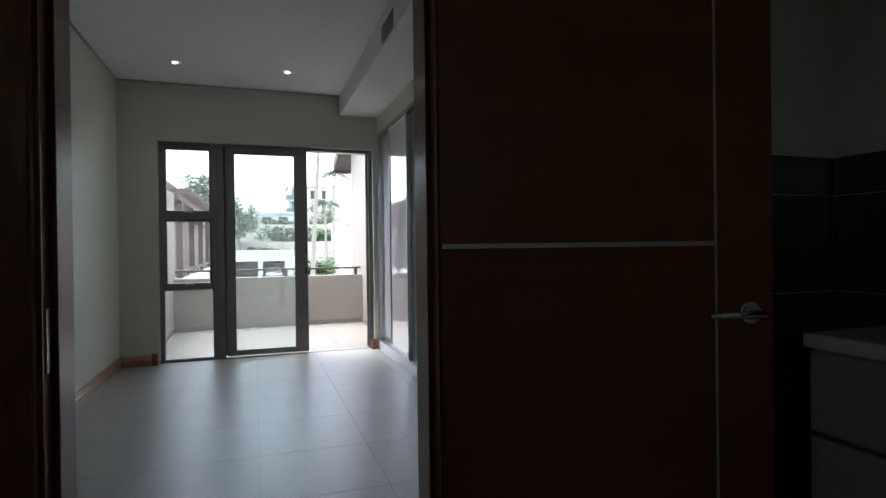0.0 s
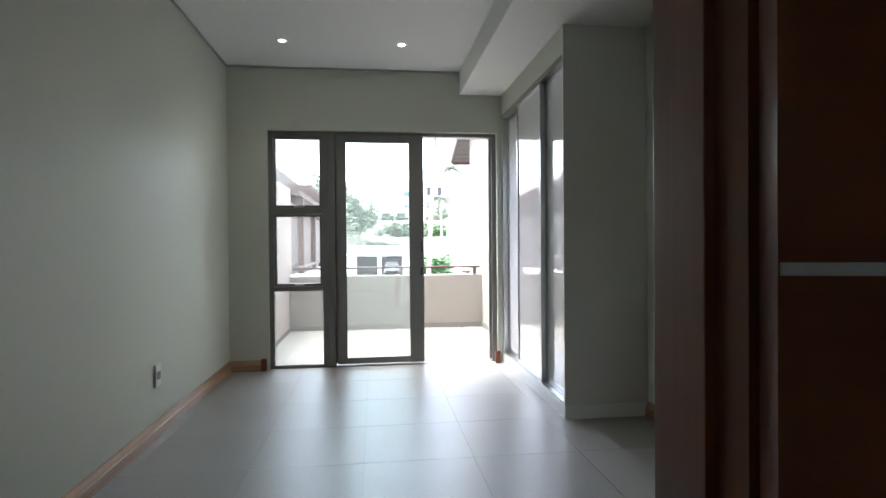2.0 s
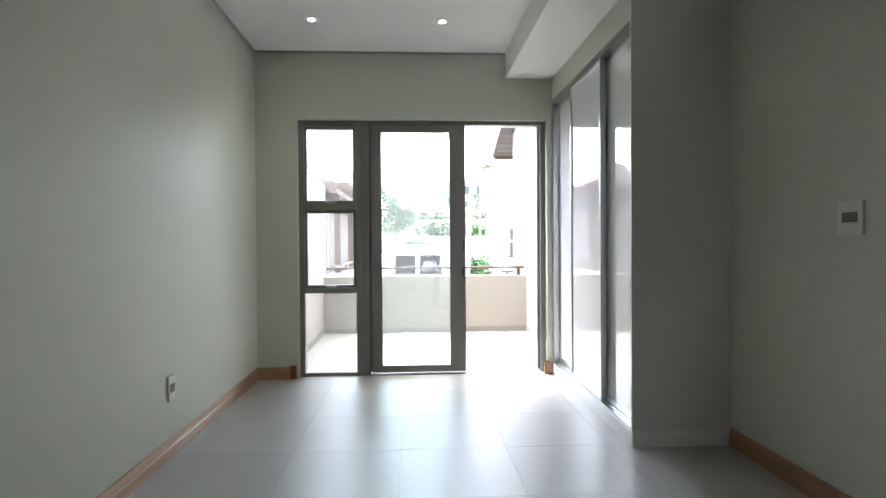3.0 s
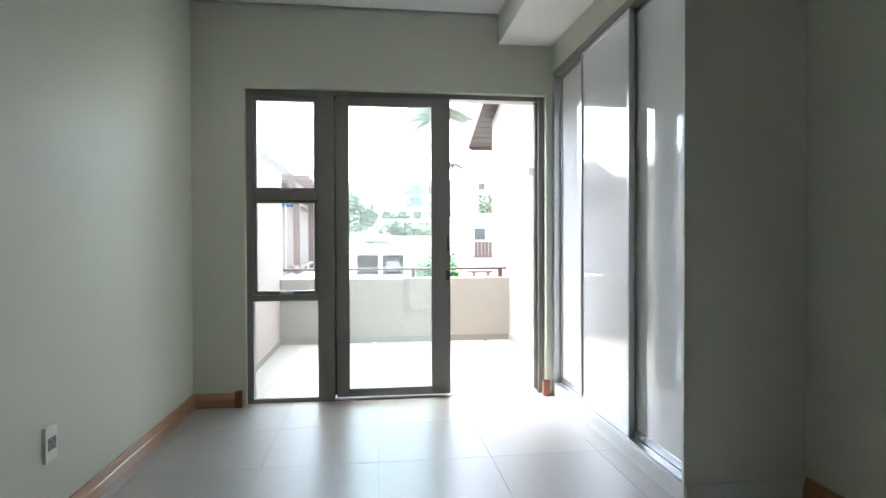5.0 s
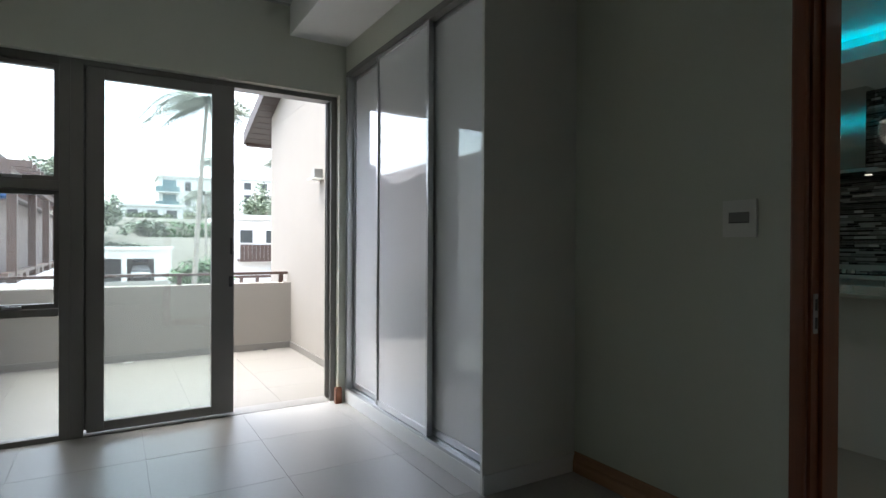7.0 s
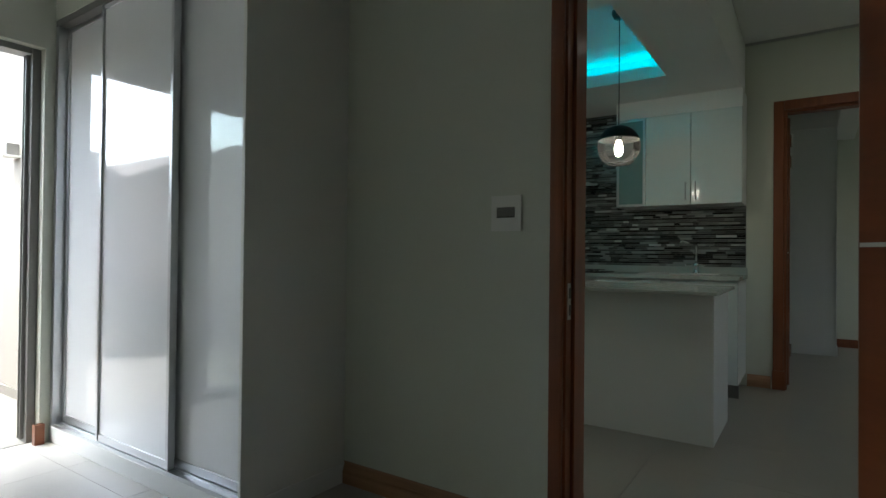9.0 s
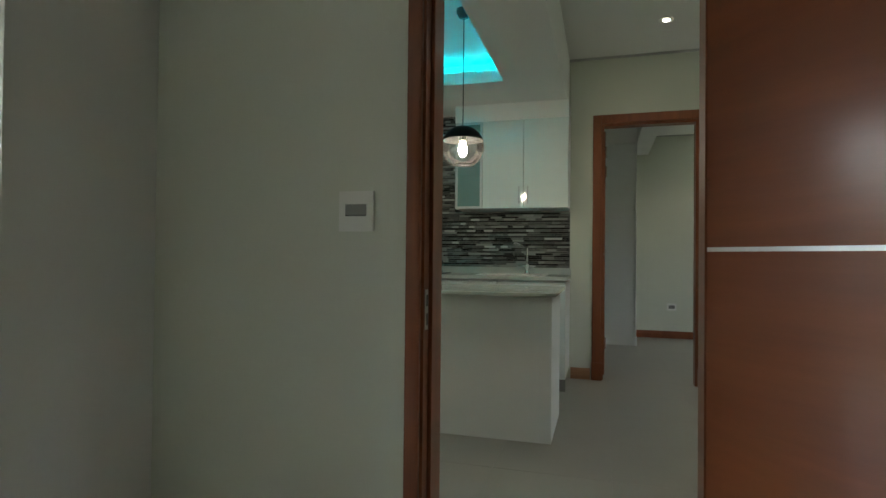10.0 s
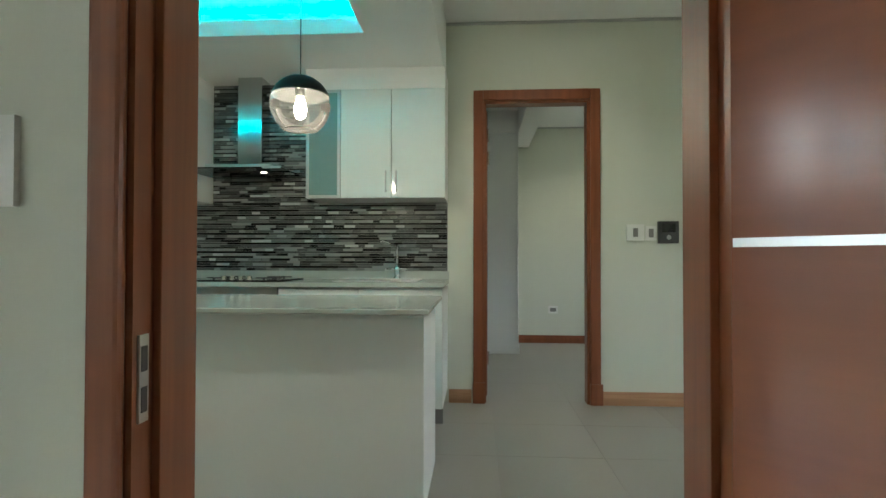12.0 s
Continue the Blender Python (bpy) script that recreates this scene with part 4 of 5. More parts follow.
for k, (x, y, z, s, n, m, lb) in enumerate(((3.05, 23.6, -0.15, (0.95, 0.7, 0.85), 3000, LEAFB, "bright green leafy shrub by the driveway"), (1.6, 71.0, 0.5, (2.6, 0.7, 0.7), 1000, LEAFC, "grey-green hedge above the garage"), (8.0, 79.0, 3.0, (5.0, 1.2, 1.0), 1300, LEAFB, "green hedge on the terrace"), (13.0, 100.0, 7.0, (4.0, 2.0, 2.4), 1200, LEAFC, "leafy shrubs below the apartments"), (4.5, 86.0, 4.6, (4.0, 1.5, 1.0), 1100, LEAFA, "dark hedge on the upper terrace"))):
    sh = thing("shrub", (x, y, z - s[2]), lb, "shrub", "shrubs")
    part("stem", rod((x, y, z - s[2] - 0.6), (x, y, z), 0.08, 0.03, 8), BARK, sh)
    part("foliage", leaf_mesh("foliage", (x, y, z), s, n, 0.085 if y < 50 else 0.22, m, 20 + k), m, sh)
palm((2.66, 22.8, -3.0), 8.9, 0.45, 2.3, 1, "tall slender palm with drooping fronds", 0.095)
palm((6.40, 44.0, -3.0), 10.0, 0.15, 1.7, 2, "slender palm before the white house", 0.11)
palm((5.65, 42.0, -3.0), 7.5, -0.1, 1.7, 3, "shorter palm before the white house", 0.11)
palm((10.6, 43.6, -3.0), 10.3, 0.3, 1.9, 5, "slender palm before the white house", 0.11)
# ---- kitchen ----
CTZ = 0.87
counter = thing("worktop", (5.2, 4.9, CTZ), "pale speckled granite worktop with upstand against mosaic", "worktop")
part("slab", box((4.88, KWALL - 0.002, 3.436, 6.99, CTZ - 0.03, CTZ)), STONE, counter, bevel=0.003)
part("upstand", box((KWALL - 0.022, KWALL - 0.002, 3.436, 6.99, CTZ + 0.001, CTZ + 0.055)), STONE, counter, bevel=0.002)
for k, (a, b) in enumerate(((3.446, 3.96), (3.964, 4.465), (5.07, 5.65), (5.654, 6.25))):
    cab = thing("base_cabinet", (5.2, (a + b) / 2, 0), "white gloss base cabinet with grey kickboard", "cabinet", "kitchen base cabinets")
    part("body", box((4.93, KWALL - 0.004, a, b, 0.10, CTZ - 0.031)), SATINWHITE, cab)
    part("door", box((4.908, 4.928, a + 0.002, b - 0.002, 0.105, CTZ - 0.04)), KITCHENWHITE, cab, bevel=0.002)
    part("kickboard", box((4.97, 4.985, a, b, 0.0, 0.10)), GREYPLASTIC, cab, "grey kickboard")
oven = thing("oven", (5.2, 4.77, 0), "stainless steel built-under oven below the hob", "oven")
part("body", box((4.93, KWALL - 0.004, 4.469, 5.066, 0.0, CTZ - 0.031)), STEEL, oven)
part("control_panel", box((4.905, 4.93, 4.471, 5.064, 0.74, CTZ - 0.034)), STEEL, oven, bevel=0.002)
part("door", box((4.905, 4.93, 4.471, 5.064, 0.12, 0.735)), BLACKGLASS, oven, "black glass door", bevel=0.002)
part("handle", rod((4.875, 4.52, 0.69), (4.875, 5.02, 0.69), 0.009), STEEL, oven)
hob = thing("hob", (5.17, 4.76, CTZ), "black ceramic glass hob with steel knobs", "hob")
part("glass", box((4.95, 5.42, 4.47, 5.06, CTZ + 0.001, CTZ + 0.008)), BLACKGLASS, hob, bevel=0.002)
for k in range(4):
    part("knob", lathe([(0.0, 0.026), (0.014, 0.026), (0.017, 0.0), (0.0, 0.0)], (4.985, 4.68 + 0.055 * k, CTZ + 0.008), 16), CHROME, hob, "round steel knob")
for a, b in ((5.10, 4.60), (5.10, 4.93), (5.30, 4.60), (5.30, 4.93)):
    part("pan_support", box((a - 0.085, a + 0.085, b - 0.006, b + 0.006, CTZ + 0.014, CTZ + 0.022), (a - 0.006, a + 0.006, b - 0.085, b - 0.0065, CTZ + 0.014, CTZ + 0.022), (a - 0.006, a + 0.006, b + 0.0065, b + 0.085, CTZ + 0.014, CTZ + 0.022), (a - 0.085, a - 0.075, b - 0.005, b + 0.005, CTZ + 0.008, CTZ + 0.014), (a + 0.075, a + 0.085, b - 0.005, b + 0.005, CTZ + 0.008, CTZ + 0.014)), DARKPLASTIC, hob, "black pan support")

sink = thing("sink", (5.2, 3.85, CTZ), "stainless steel inset sink with a raised rim", "sink")
part("rim", box((5.02, 5.40, 3.62, 3.635, CTZ + 0.001, CTZ + 0.006), (5.02, 5.40, 4.145, 4.16, CTZ + 0.001, CTZ + 0.006), (5.02, 5.035, 3.635, 4.145, CTZ + 0.001, CTZ + 0.006), (5.385, 5.40, 3.635, 4.145, CTZ + 0.001, CTZ + 0.006)), STEEL, sink, bevel=0.002)
part("bowl", box((5.035, 5.385, 3.635, 4.145, CTZ + 0.0008, CTZ + 0.002)), STEEL, sink)
tap = thing("mixer_tap", (5.42, 3.80, CTZ), "chrome kitchen mixer tap with swivel spout", "tap")
part("base", lathe([(0.026, 0.0), (0.026, 0.012), (0.017, 0.018), (0.017, 0.05), (0.021, 0.055), (0.021, 0.085), (0.012, 0.09), (0.0, 0.09)], (5.42, 3.80, CTZ), 24), CHROME, tap, smooth=True)
sp = rod((5.42, 3.80, CTZ + 0.085), (5.42, 3.80, CTZ + 0.235), 0.010)
rod((5.42, 3.80, CTZ + 0.235), (5.30, 3.89, CTZ + 0.262), 0.010, 0.009, bm=sp)
rod((5.30, 3.89, CTZ + 0.265), (5.295, 3.893, CTZ + 0.245), 0.011, bm=sp)
part("spout", sp, CHROME, tap, smooth=True)
part("lever", rod((5.42, 3.725, CTZ + 0.072), (5.42, 3.875, CTZ + 0.072), 0.007), CHROME, tap, smooth=True)

# upper units
def upper(a, b, x0, z0, z1, label, glass=False, hinge_side=0):
    root = thing("wall_cabinet", ((x0 + KWALL) / 2, (a + b) / 2, z0), label, "cabinet", "kitchen wall cabinets")
    part("body", box((x0 + 0.02, KWALL - 0.004, a + 0.001, b - 0.001, z0, z1)), SATINWHITE, root)
    if glass:
        d = part("door", box((x0, x0 + 0.019, a + 0.002, a + 0.022, z0, z1), (x0, x0 + 0.019, b - 0.022, b - 0.002, z0, z1), (x0, x0 + 0.019, a + 0.022, b - 0.022, z0, z0 + 0.02), (x0, x0 + 0.019, a + 0.022, b - 0.022, z1 - 0.02, z1)), ALU, root, "aluminium-framed glass door", bevel=0.001)
        part("pane", box((x0 + 0.006, x0 + 0.012, a + 0.022, b - 0.022, z0 + 0.02, z1 - 0.02)), FROST, d, "frosted green-tinted glass")
    else:
        d = part("door", box((x0, x0 + 0.019, a + 0.002, b - 0.002, z0, z1)), KITCHENWHITE, root, bevel=0.002)
        hy = a + 0.035 if hinge_side > 0 else b - 0.035
        h = rod((x0 - 0.026, hy, z0 + 0.035), (x0 - 0.026, hy, z0 + 0.175), 0.005)
        for z in (z0 + 0.045, z0 + 0.165):
            rod((x0 - 0.026, hy, z), (x0, hy, z), 0.005, bm=h)
        part("handle", h, ALU, d, "satin aluminium bar handle")
    return root


UX = 5.15
upper(3.446, 3.800, UX, 1.415, 2.135, "white gloss wall cabinet with chrome bar handle", hinge_side=-1)
upper(3.800, 4.140, UX, 1.415, 2.135, "white gloss wall cabinet with chrome bar handle", hinge_side=1)
upper(4.140, 4.375, UX, 1.415, 2.135, "wall cabinet with a frosted glass door", glass=True)
upper(5.17, 5.75, UX, 1.415, 2.135, "white gloss wall cabinet with chrome bar handle", hinge_side=1)
solo("cabinet_bulkhead", box((UX + 0.003, KWALL - 0.004, 3.446, 4.377, 2.137, KDROP - 0.002)), CEIL, "white boxed filler above wall cabinets", "filler panel")
solo("cabinet_bulkhead", box((UX + 0.003, KWALL - 0.004, 5.168, 6.99, 2.137, KDROP - 0.002)), CEIL, "white boxed filler above wall cabinets", "filler panel")

hood = thing("cooker_hood", (5.3, 4.74, 1.6), "stainless steel chimney hood with glass canopy", "cooker hood")
part("chimney", box((5.30, KWALL - 0.03, 4.735, 4.905, 1.64, KDROP - 0.002)), CHIMNEY, hood, bevel=0.002)
part("motor_box", box((5.10, KWALL - 0.03, 4.60, 5.04, 1.60, 1.638)), STEEL, hood, bevel=0.003)
can = part("canopy", box((4.98, KWALL - 0.03, 4.48, 5.14, 1.592, 1.599)), clear_glass("hood_glass", (0.75, 0.85, 0.83)), hood, "clear glass canopy")
part("front_trim", box((4.972, 4.982, 4.48, 4.60, 1.588, 1.603)), STEEL, hood)
part("lamp", lathe([(0.0, 0.0), (0.022, 0.0), (0.022, 0.003)], (5.16, 4.66, 1.588), 16), LITGLASS, hood, "small lit hood lamp")

# island
isl = thing("kitchen_island", (4.15, 4.8, 0), "white kitchen island with pale granite top", "kitchen island")
part("front_panel", box((3.755, 3.777, 3.445, 6.3, 0.0, 0.807)), SATINWHITE, isl, bevel=0.002)
part("end_panel", box((3.778, 4.34, 3.445, 3.467, 0.0, 0.807)), SATINWHITE, isl, bevel=0.002)
part("body", box((3.778, 4.32, 3.468, 6.3, 0.0, 0.806)), SATINWHITE, isl)
part("top", box((3.63, 4.40, 3.415, 6.34, 0.808, 0.828)), STONE, isl, "pale speckled granite top", bevel=0.004)

# pendant
PX, PY, PZ, PR = 3.84, 3.977, 1.660, 0.1255
pend = thing("pendant_lamp", (PX, PY, COVEZ), "smoked glass globe pendant with dark cap, lit bulb", "pendant lamp")
part("ceiling_cup", lathe([(0.0, 0.0), (0.045, 0.0), (0.045, -0.02), (0.032, -0.045), (0.0, -0.048)], (PX, PY, COVEZ), 24), DARKPLASTIC, pend, "black ceiling cup", smooth=True)
part("cord", rod((PX, PY, COVEZ - 0.045), (PX, PY, PZ + PR), 0.003, n=8), DARKPLASTIC, pend, "thin black cord")
SMOKE = surface("dark_chrome_half_globe", (0.012, 0.012, 0.012), (0.018, 0.018, 0.018), 0.45, 0.0, big=2, fine=20, bump=0.0)
SMOKE.node_tree.nodes["Principled BSDF"].inputs["Specular IOR Level"].default_value = 0.06
cap = [(PR * math.sin(radians(a)) + 0.0008, PR * math.cos(radians(a))) for a in range(2, 76, 5)]
part("upper_shade", lathe(cap + [(r - 0.003, z) for r, z in cap[::-1]], (PX, PY, PZ), 48), SMOKE, pend, "dark chrome upper cap", smooth=True)
bowl = [(PR * math.sin(radians(a)), PR * math.cos(radians(a))) for a in range(73, 147, 4)]
# a trace of translucent film stands in for grey reflections in the smoked glass
lg = part("lower_shade", lathe(bowl, (PX, PY, PZ), 48), clear_glass("smoked_glass", (0.68, 0.68, 0.66), 1.5, veil=0.008), pend, "smoked glass lower globe", smooth=True)
lg.visible_shadow = False
part("rim", lathe([(PR * 0.565, -PR * 0.82), (PR * 0.58, -PR * 0.84), (PR * 0.55, -PR * 0.85), (PR * 0.54, -PR * 0.83)], (PX, PY, PZ), 48), CHROME, pend, "thin glass rim", smooth=True)
part("lamp_holder", lathe([(0.0, 0.095), (0.017, 0.095), (0.021, 0.085), (0.021, 0.042), (0.016, 0.036), (0.0, 0.036)], (PX, PY, PZ), 24), DARKPLASTIC, pend, smooth=False)
part("bulb", lathe([(0.012, 0.035), (0.017, 0.02), (0.024, -0.004), (0.025, -0.022), (0.020, -0.044), (0.010, -0.056), (0.0, -0.058)], (PX, PY, PZ), 24), BULB, pend, "glowing bulb", smooth=True)

# room beyond
far = thing("far_wardrobe", (7.85, 3.8, 0), "plain white built-in wardrobe in the room beyond", "wardrobe")
part("end_panel", box((7.45, 8.248, 2.80, 2.82, 0.0, 2.358)), SATINWHITE, far, bevel=0.002)
part("plinth", box((7.455, 8.248, 2.79, 2.80, 0.0, 0.09)), SATINWHITE, far)
part("body", box((7.46, 8.248, 2.82, 4.99, 0.0, 2.358)), SATINWHITE, far)
door_leaf("far_room_door", (5.668, 3.160), 82, 0.71, "red-brown door standing open in the room beyond", -1)

# ---- bathroom ----
VANITY = surface("grey_laminate", (0.30, 0.31, 0.305), (0.35, 0.36, 0.355), 0.35, big=1.0, fine=60, bump=0.0)
van = thing("vanity_unit", (2.05, 1.1, 0), "grey two-drawer vanity unit with white basin top", "vanity unit")
part("body", box((1.79, RIGHT - 0.002, 0.45, 1.66, 0.18, 0.815)), VANITY, van)
for z0, z1 in ((0.185, 0.62), (0.63, 0.81)):
    part("drawer_front", box((1.770, 1.789, 0.452, 1.658, z0, z1)), VANITY, van, bevel=0.003)
part("top", box((1.762, RIGHT - 0.002, 0.44, 1.67, 0.816, 0.85)), CERAMIC, van, "white ceramic basin top", bevel=0.006)
part("basin_rim", lathe([(0.20, 0.0), (0.20, 0.012), (0.185, 0.016), (0.165, 0.008), (0.05, 0.003), (0.0, 0.003)], (2.05, 1.05, 0.85), 32), CERAMIC, van, smooth=True)

# ---- balcony ----
structure("balcony_floor", box((-0.6, 2.26, 6.555, 8.84, -0.20, -0.028)), BALGROUT, "balcony floor slab", "floor")
structure("wall_balcony_right", box((2.06, 2.26, 6.555, 9.5, -3.0, 2.45)), RENDERWALL, "beige plastered balcony side wall", "wall")
structure("wall_balcony_left", box((-0.62, -0.42, 6.555, 8.80, -3.0, 1.80)), PINKWALL, "pinkish plastered balcony dividing wall", "wall", bevel=0.04)
structure("parapet", box((-0.42, 2.06, 8.64, 8.84, -3.0, 0.665)), RENDERWALL, "beige plastered balcony parapet", "wall", bevel=0.006)
structure("balcony_skirting", box((-0.418, 2.058, 8.625, 8.639, -0.02, 0.045), (-0.419, -0.405, 6.56, 8.624, -0.02, 0.045), (2.045, 2.059, 6.56, 8.624, -0.02, 0.045)), BALSKIRT, "grey tile skirting round balcony", "skirting", bevel=0.002)
rail = thing("balcony_rail", (0.8, 8.74, 0.665), "brown painted steel rail on short posts", "railing")
part("top_rail", box((-0.40, 2.05, 8.715, 8.765, 0.750, 0.778)), BROWNMETAL, rail, bevel=0.006)
for x in (0.03, 1.0, 1.98):
    part("post", box((x - 0.022, x + 0.022, 8.72, 8.76, 0.665, 0.750)), BROWNMETAL, rail, bevel=0.003)
wl = thing("wall_lamp", (2.06, 7.62, 1.70), "grey-brown box-shaped outdoor wall lamp with white lip", "wall lamp")
part("housing", box((1.985, 2.059, 7.61, 7.69, 1.662, 1.745)), BRONZE, wl, bevel=0.004)
part("glass_lip", box((1.955, 2.059, 7.58, 7.71, 1.648, 1.661)), PLASTIC, wl, "pale lower lip", bevel=0.002)
solo("paper_scrap", box((0.535, 0.60, 8.545, 8.575, -0.019, -0.010)), PLASTIC, "small crumpled white scrap on balcony floor", "litter", bevel=0.004)
solo("leaf_litter", box((1.76, 1.80, 8.57, 8.595, -0.019, -0.008)), DARKPLASTIC, "small dark scrap on balcony floor", "litter", bevel=0.004)
# the roof slope over the balcony side wall
roof = thing("eave_roof", (2.2, 9.5, 2.5), "dark brown boarded eave over the beige wall", "roof")
def slope_box(x0, x1, y0, y1, d0, d1, at=2.58, k=0.33):
    bm = box((x0, x1, y0, y1, 0, 1))
    for v in bm.verts:
        base = at + (9.5 - v.co.y) * k
        v.co.z = base + (d1 if v.co.z > 0.5 else d0)
    return bm
for k in range(30):
    y1 = 10.15 - 0.13 * k
    part("soffit_board", slope_box(1.90, 3.6, y1 - 0.122, y1, 0.0, 0.02), SOFFIT, roof)
part("barge_board", slope_box(1.868, 1.898, 6.0, 10.18, -0.01, 0.14), SOFFIT, roof)
part("fascia", slope_box(1.90, 3.6, 10.155, 10.185, -0.03, 0.14), BROWNMETAL, roof)
part("covering", slope_box(1.90, 3.6, 6.0, 10.15, 0.03, 0.10), surface("grey_roof_sheet", (0.16, 0.16, 0.165), (0.22, 0.22, 0.22), 0.7), roof, "grey roof covering")
gable = slope_box(2.06, 2.26, 6.555, 9.5, -0.12, -0.004)
for v in gable.verts:
    if v.co.z < 2.58 + (9.5 - v.co.y) * 0.33 - 0.06:
        v.co.z = 2.452
structure("wall_gable", gable, RENDERWALL, "beige plastered gable top", "wall")

# ---- mosaic ----
def stick_colours(name, socket, thin=False):
    m, nt, p, ln = shader(name)
    src = nt.nodes.new("ShaderNodeObjectInfo" if socket == "Random" else "ShaderNodeNewGeometry")
    ramp = nt.nodes.new("ShaderNodeValToRGB")
    ramp.color_ramp.interpolation = "CONSTANT"
    cols = ((0.0, (0.015, 0.016, 0.016)), (0.10, (0.105, 0.111, 0.108)), (0.36, (0.185, 0.193, 0.188)), (0.58, (0.065, 0.068, 0.066)), (0.67, (0.30, 0.313, 0.304)), (0.86, (0.14, 0.144, 0.137)), (0.92, (0.52, 0.54, 0.53)))
    if thin:
        cols = ((0.0, (0.008, 0.009, 0.009)), (0.45, (0.030, 0.031, 0.030)), (0.70, (0.10, 0.104, 0.10)), (0.88, (0.30, 0.315, 0.305)))
    for k, (pos, col) in enumerate(cols):
        e = ramp.color_ramp.elements[k] if k < 2 else ramp.color_ramp.elements.new(pos)
        e.position, e.color = pos, (*col, 1)
    ln.new(src.outputs[socket], ramp.inputs["Fac"])
    ln.new(ramp.outputs["Color"], p.inputs["Base Color"])
    p.inputs["Roughness"].default_value = 0.12
    return m


back = structure("backsplash", box((KWALL - 0.006, KWALL - 0.001, 3.447, 5.165, CTZ + 0.056, KDROP - 0.001), (KWALL - 0.006, KWALL - 0.001, 5.165, 6.99, CTZ + 0.056, 1.414)), GROUT, "grout bed of the grey and black mosaic", "backsplash")
STICK, STICKS = stick_colours("mosaic_sticks", "Random"), stick_colours("mosaic_sticks_joined", "Random Per Island")
THIN, THINS = stick_colours("thin_mosaic_sticks", "Random", True), stick_colours("thin_mosaic_sticks_joined", "Random Per Island", True)
rng = random.Random(11)
ROWH = 0.0195
shared, singles, rest = {}, 0, {0: bmesh.new(), 1: bmesh.new()}
row = 0
z = CTZ + 0.058
while z < KDROP - ROWH:
    low = z + ROWH < 1.414
    y = (3.449 if low else 4.379) - rng.uniform(0, 0.1)
    end = 6.98 if low else 5.163
    row += 1
    tall = ROWH * (1.0 if row % 2 else rng.choice((0.45, 0.55, 0.8)))
    while y < end:
        w = rng.choice((0.048, 0.062, 0.078, 0.098, 0.148) if row % 2 else (0.098, 0.148, 0.198))
        a, b = max(y, 3.449 if low else 4.379), min(y + w - 0.002, end)
        if b - a > 0.006:
            if low and b < 4.55 and singles < 300:
                key = (round(b - a, 3), round(tall, 4), row % 2)
                if key not in shared:
                    bm = box((-0.0055, 0, -key[0] / 2, key[0] / 2, 0, tall - 0.002))
                    shared[key] = finish("mosaic_stick", bm, STICK if row % 2 else THIN)
                ob = new("mosaic_stick", shared[key])
                ob.parent = back
                ob.location = (KWALL - 0.0062, (a + b) / 2, z)
                singles += 1
            else:
                box((KWALL - 0.0117, KWALL - 0.0062, a, b, z, z + tall - 0.002), bm=rest[row % 2])
        y += w
    z += tall
for k, mat in ((1, STICKS), (0, THINS)):
    joined = new("mosaic_sticks", finish("mosaic_sticks", rest[k], mat))
    joined.parent = back
    tagged(joined, kind="stuff")

# ---- bathroom wall tiles ----
bshared = {}
def wall_tiles(parent, axis, fixed, u0, u1, z0, z1, w, h, out):
    u = u0
    while u < u1 - 0.02:
        e, z = min(u + w, u1), z0
        while z < z1 - 0.02:
            t = min(z + h, z1)
            key = (axis, round(e - u, 3), round(t - z, 3))
            if key not in bshared:
                du, dz = key[1] - 0.003, key[2] - 0.003
                bm = box((-du / 2, du / 2, -0.004, 0.004, -dz / 2, dz / 2)) if axis == "x" else box((-0.004, 0.004, -du / 2, du / 2, -dz / 2, dz / 2))
                bshared[key] = finish("wall_tile", bm, DADO, 0.001)
            ob = new("wall_tile", bshared[key])
            ob.parent = parent
            c2 = ((u + e) / 2, (z + t) / 2)
            ob.location = (c2[0], fixed + out * 0.0045, c2[1]) if axis == "x" else (fixed + out * 0.0045, c2[0], c2[1])
            z = t
        u = e


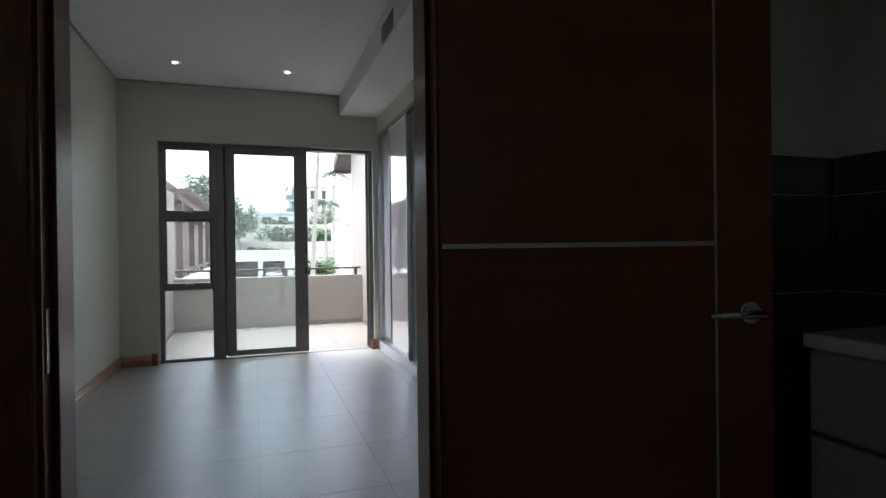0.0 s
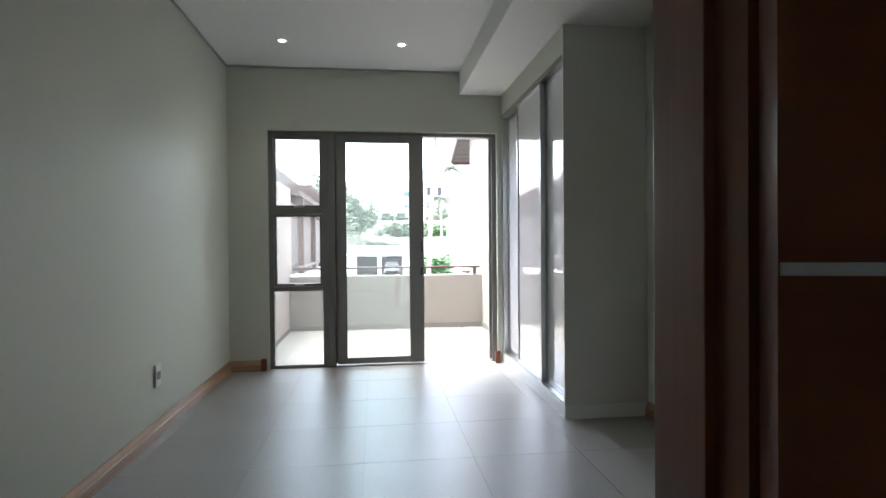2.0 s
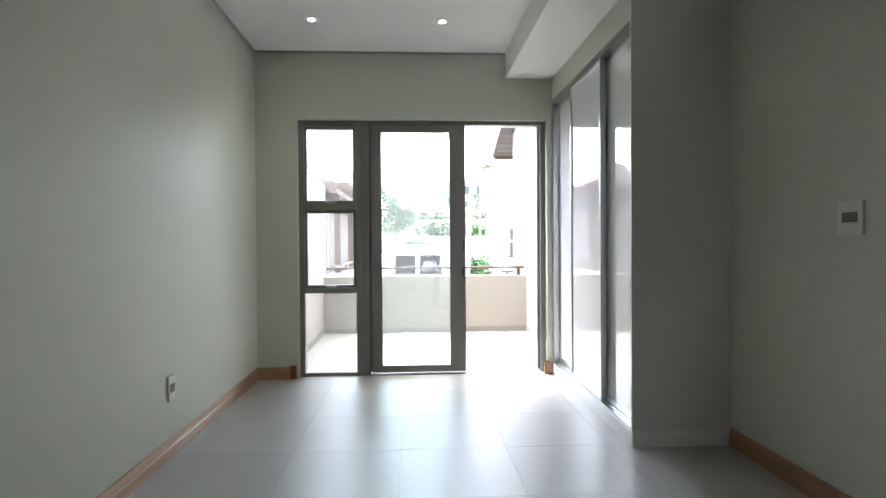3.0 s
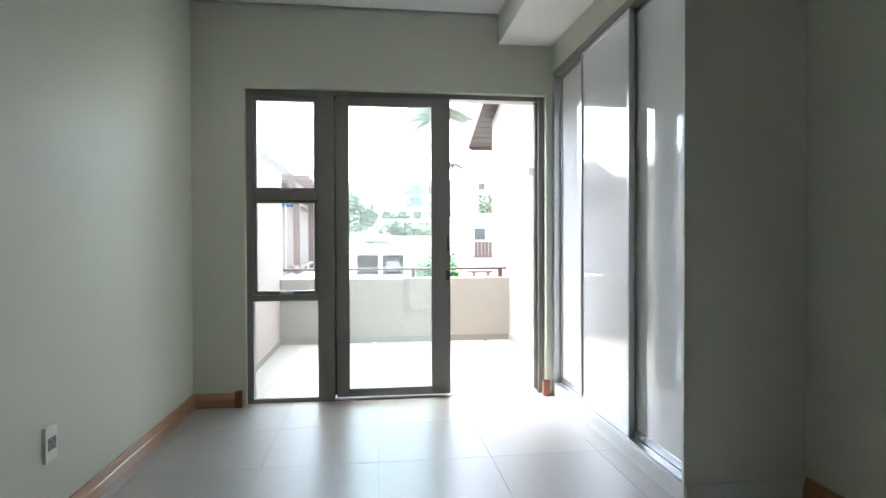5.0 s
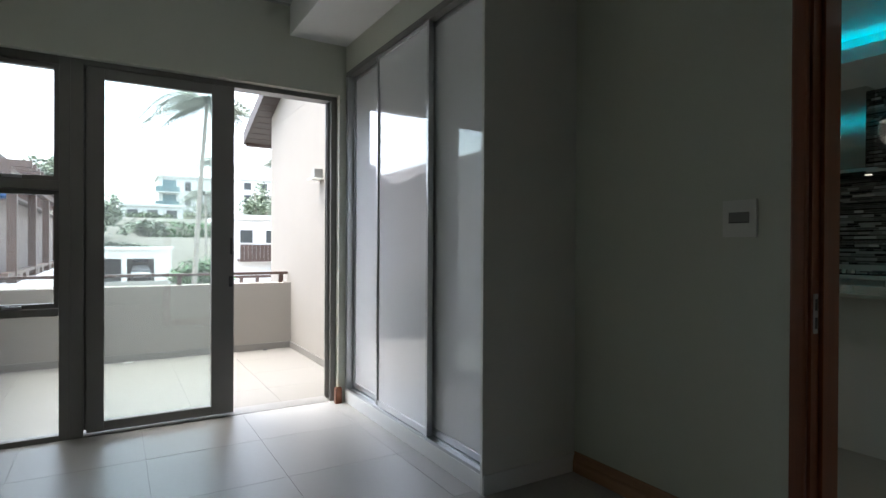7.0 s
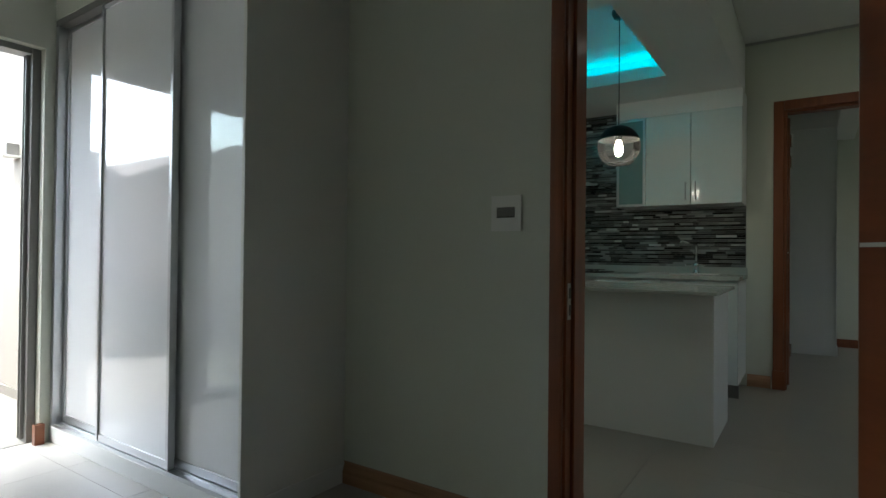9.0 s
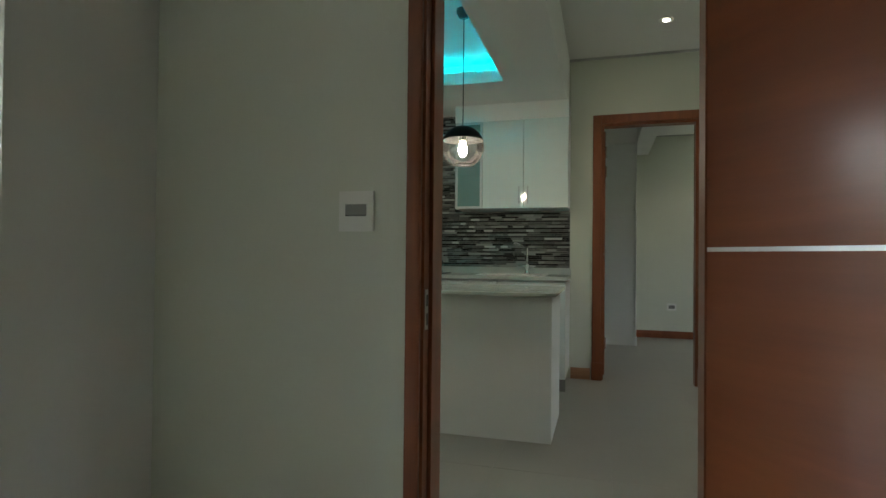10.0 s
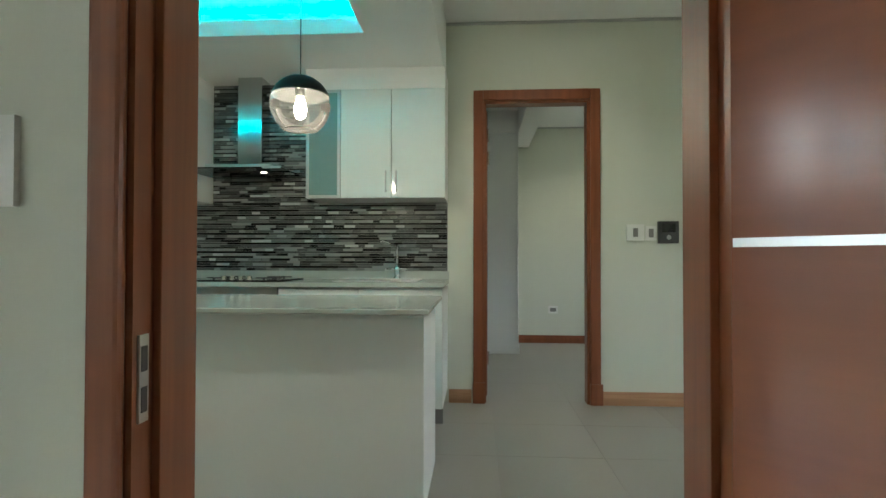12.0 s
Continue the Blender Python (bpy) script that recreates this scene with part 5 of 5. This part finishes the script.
wall_tiles(bpy.data.objects["wall_bathroom"], "x", 2.0, 1.10, RIGHT, 0.0, 1.32, 0.6, 0.3, -1)
wall_tiles(bpy.data.objects["wall_right"], "y", RIGHT, 1.68, 1.985, 0.0, 1.32, 0.6, 0.3, -1)
wall_tiles(bpy.data.objects["wall_right"], "y", RIGHT, -1.0, 1.67, 0.86, 1.32, 0.6, 0.3, -1)

# ---- tiles ----
def tiles(floor, name, x0, x1, y0, y1, gx, gy, step, z, material, gap=0.0016):
    """Square floor tiles on a grid through (gx, gy), cut to the area."""
    shared = {}
    i0, i1 = math.floor((x0 - gx) / step), math.ceil((x1 - gx) / step)
    j0, j1 = math.floor((y0 - gy) / step), math.ceil((y1 - gy) / step)
    for i in range(i0, i1):
        for j in range(j0, j1):
            a, b = max(x0, gx + i * step + gap / 2), min(x1, gx + (i + 1) * step - gap / 2)
            c0, d = max(y0, gy + j * step + gap / 2), min(y1, gy + (j + 1) * step - gap / 2)
            if b - a < 0.01 or d - c0 < 0.01:
                continue
            key = (round(b - a, 3), round(d - c0, 3))
            if key not in shared:
                bm = box((-key[0] / 2, key[0] / 2, -key[1] / 2, key[1] / 2, -0.008, 0.0))
                shared[key] = finish(name, bm, material, 0.0012)
            ob = new(name, shared[key])
            ob.parent = floor
            ob.location = ((a + b) / 2, (c0 + d) / 2, z)


floor_in = structure("floor", box((LEFT, 8.25, -1.0, FRONT, -0.12, -0.0025), (-0.25, 1.755, FRONT, 6.555, -0.12, -0.0025), (2.475, KWALL, FRONT, 7.0, -0.12, -0.0025)), GROUT, "grouted floor under grey porcelain tiles", "floor")
tiles(floor_in, "tile", LEFT, RIGHT, BACK, FRONT, 0.595, 4.235, 0.55, 0.0, TILE)
tiles(floor_in, "tile", LEFT, RIGHT, -1.0, BACK, 0.595, 4.235, 0.55, 0.0, TILE)
tiles(floor_in, "tile", -0.25, 1.755, FRONT, WY - 0.001, 0.595, 4.235, 0.55, 0.0, TILE)
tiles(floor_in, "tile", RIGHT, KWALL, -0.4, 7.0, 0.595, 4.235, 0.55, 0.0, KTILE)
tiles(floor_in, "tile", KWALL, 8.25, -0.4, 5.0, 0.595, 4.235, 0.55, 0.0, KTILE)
tiles(bpy.data.objects["balcony_floor"], "tile", -0.42, 2.06, 6.50, 8.64, 1.45, 7.05, 0.55, -0.02, BALTILE)
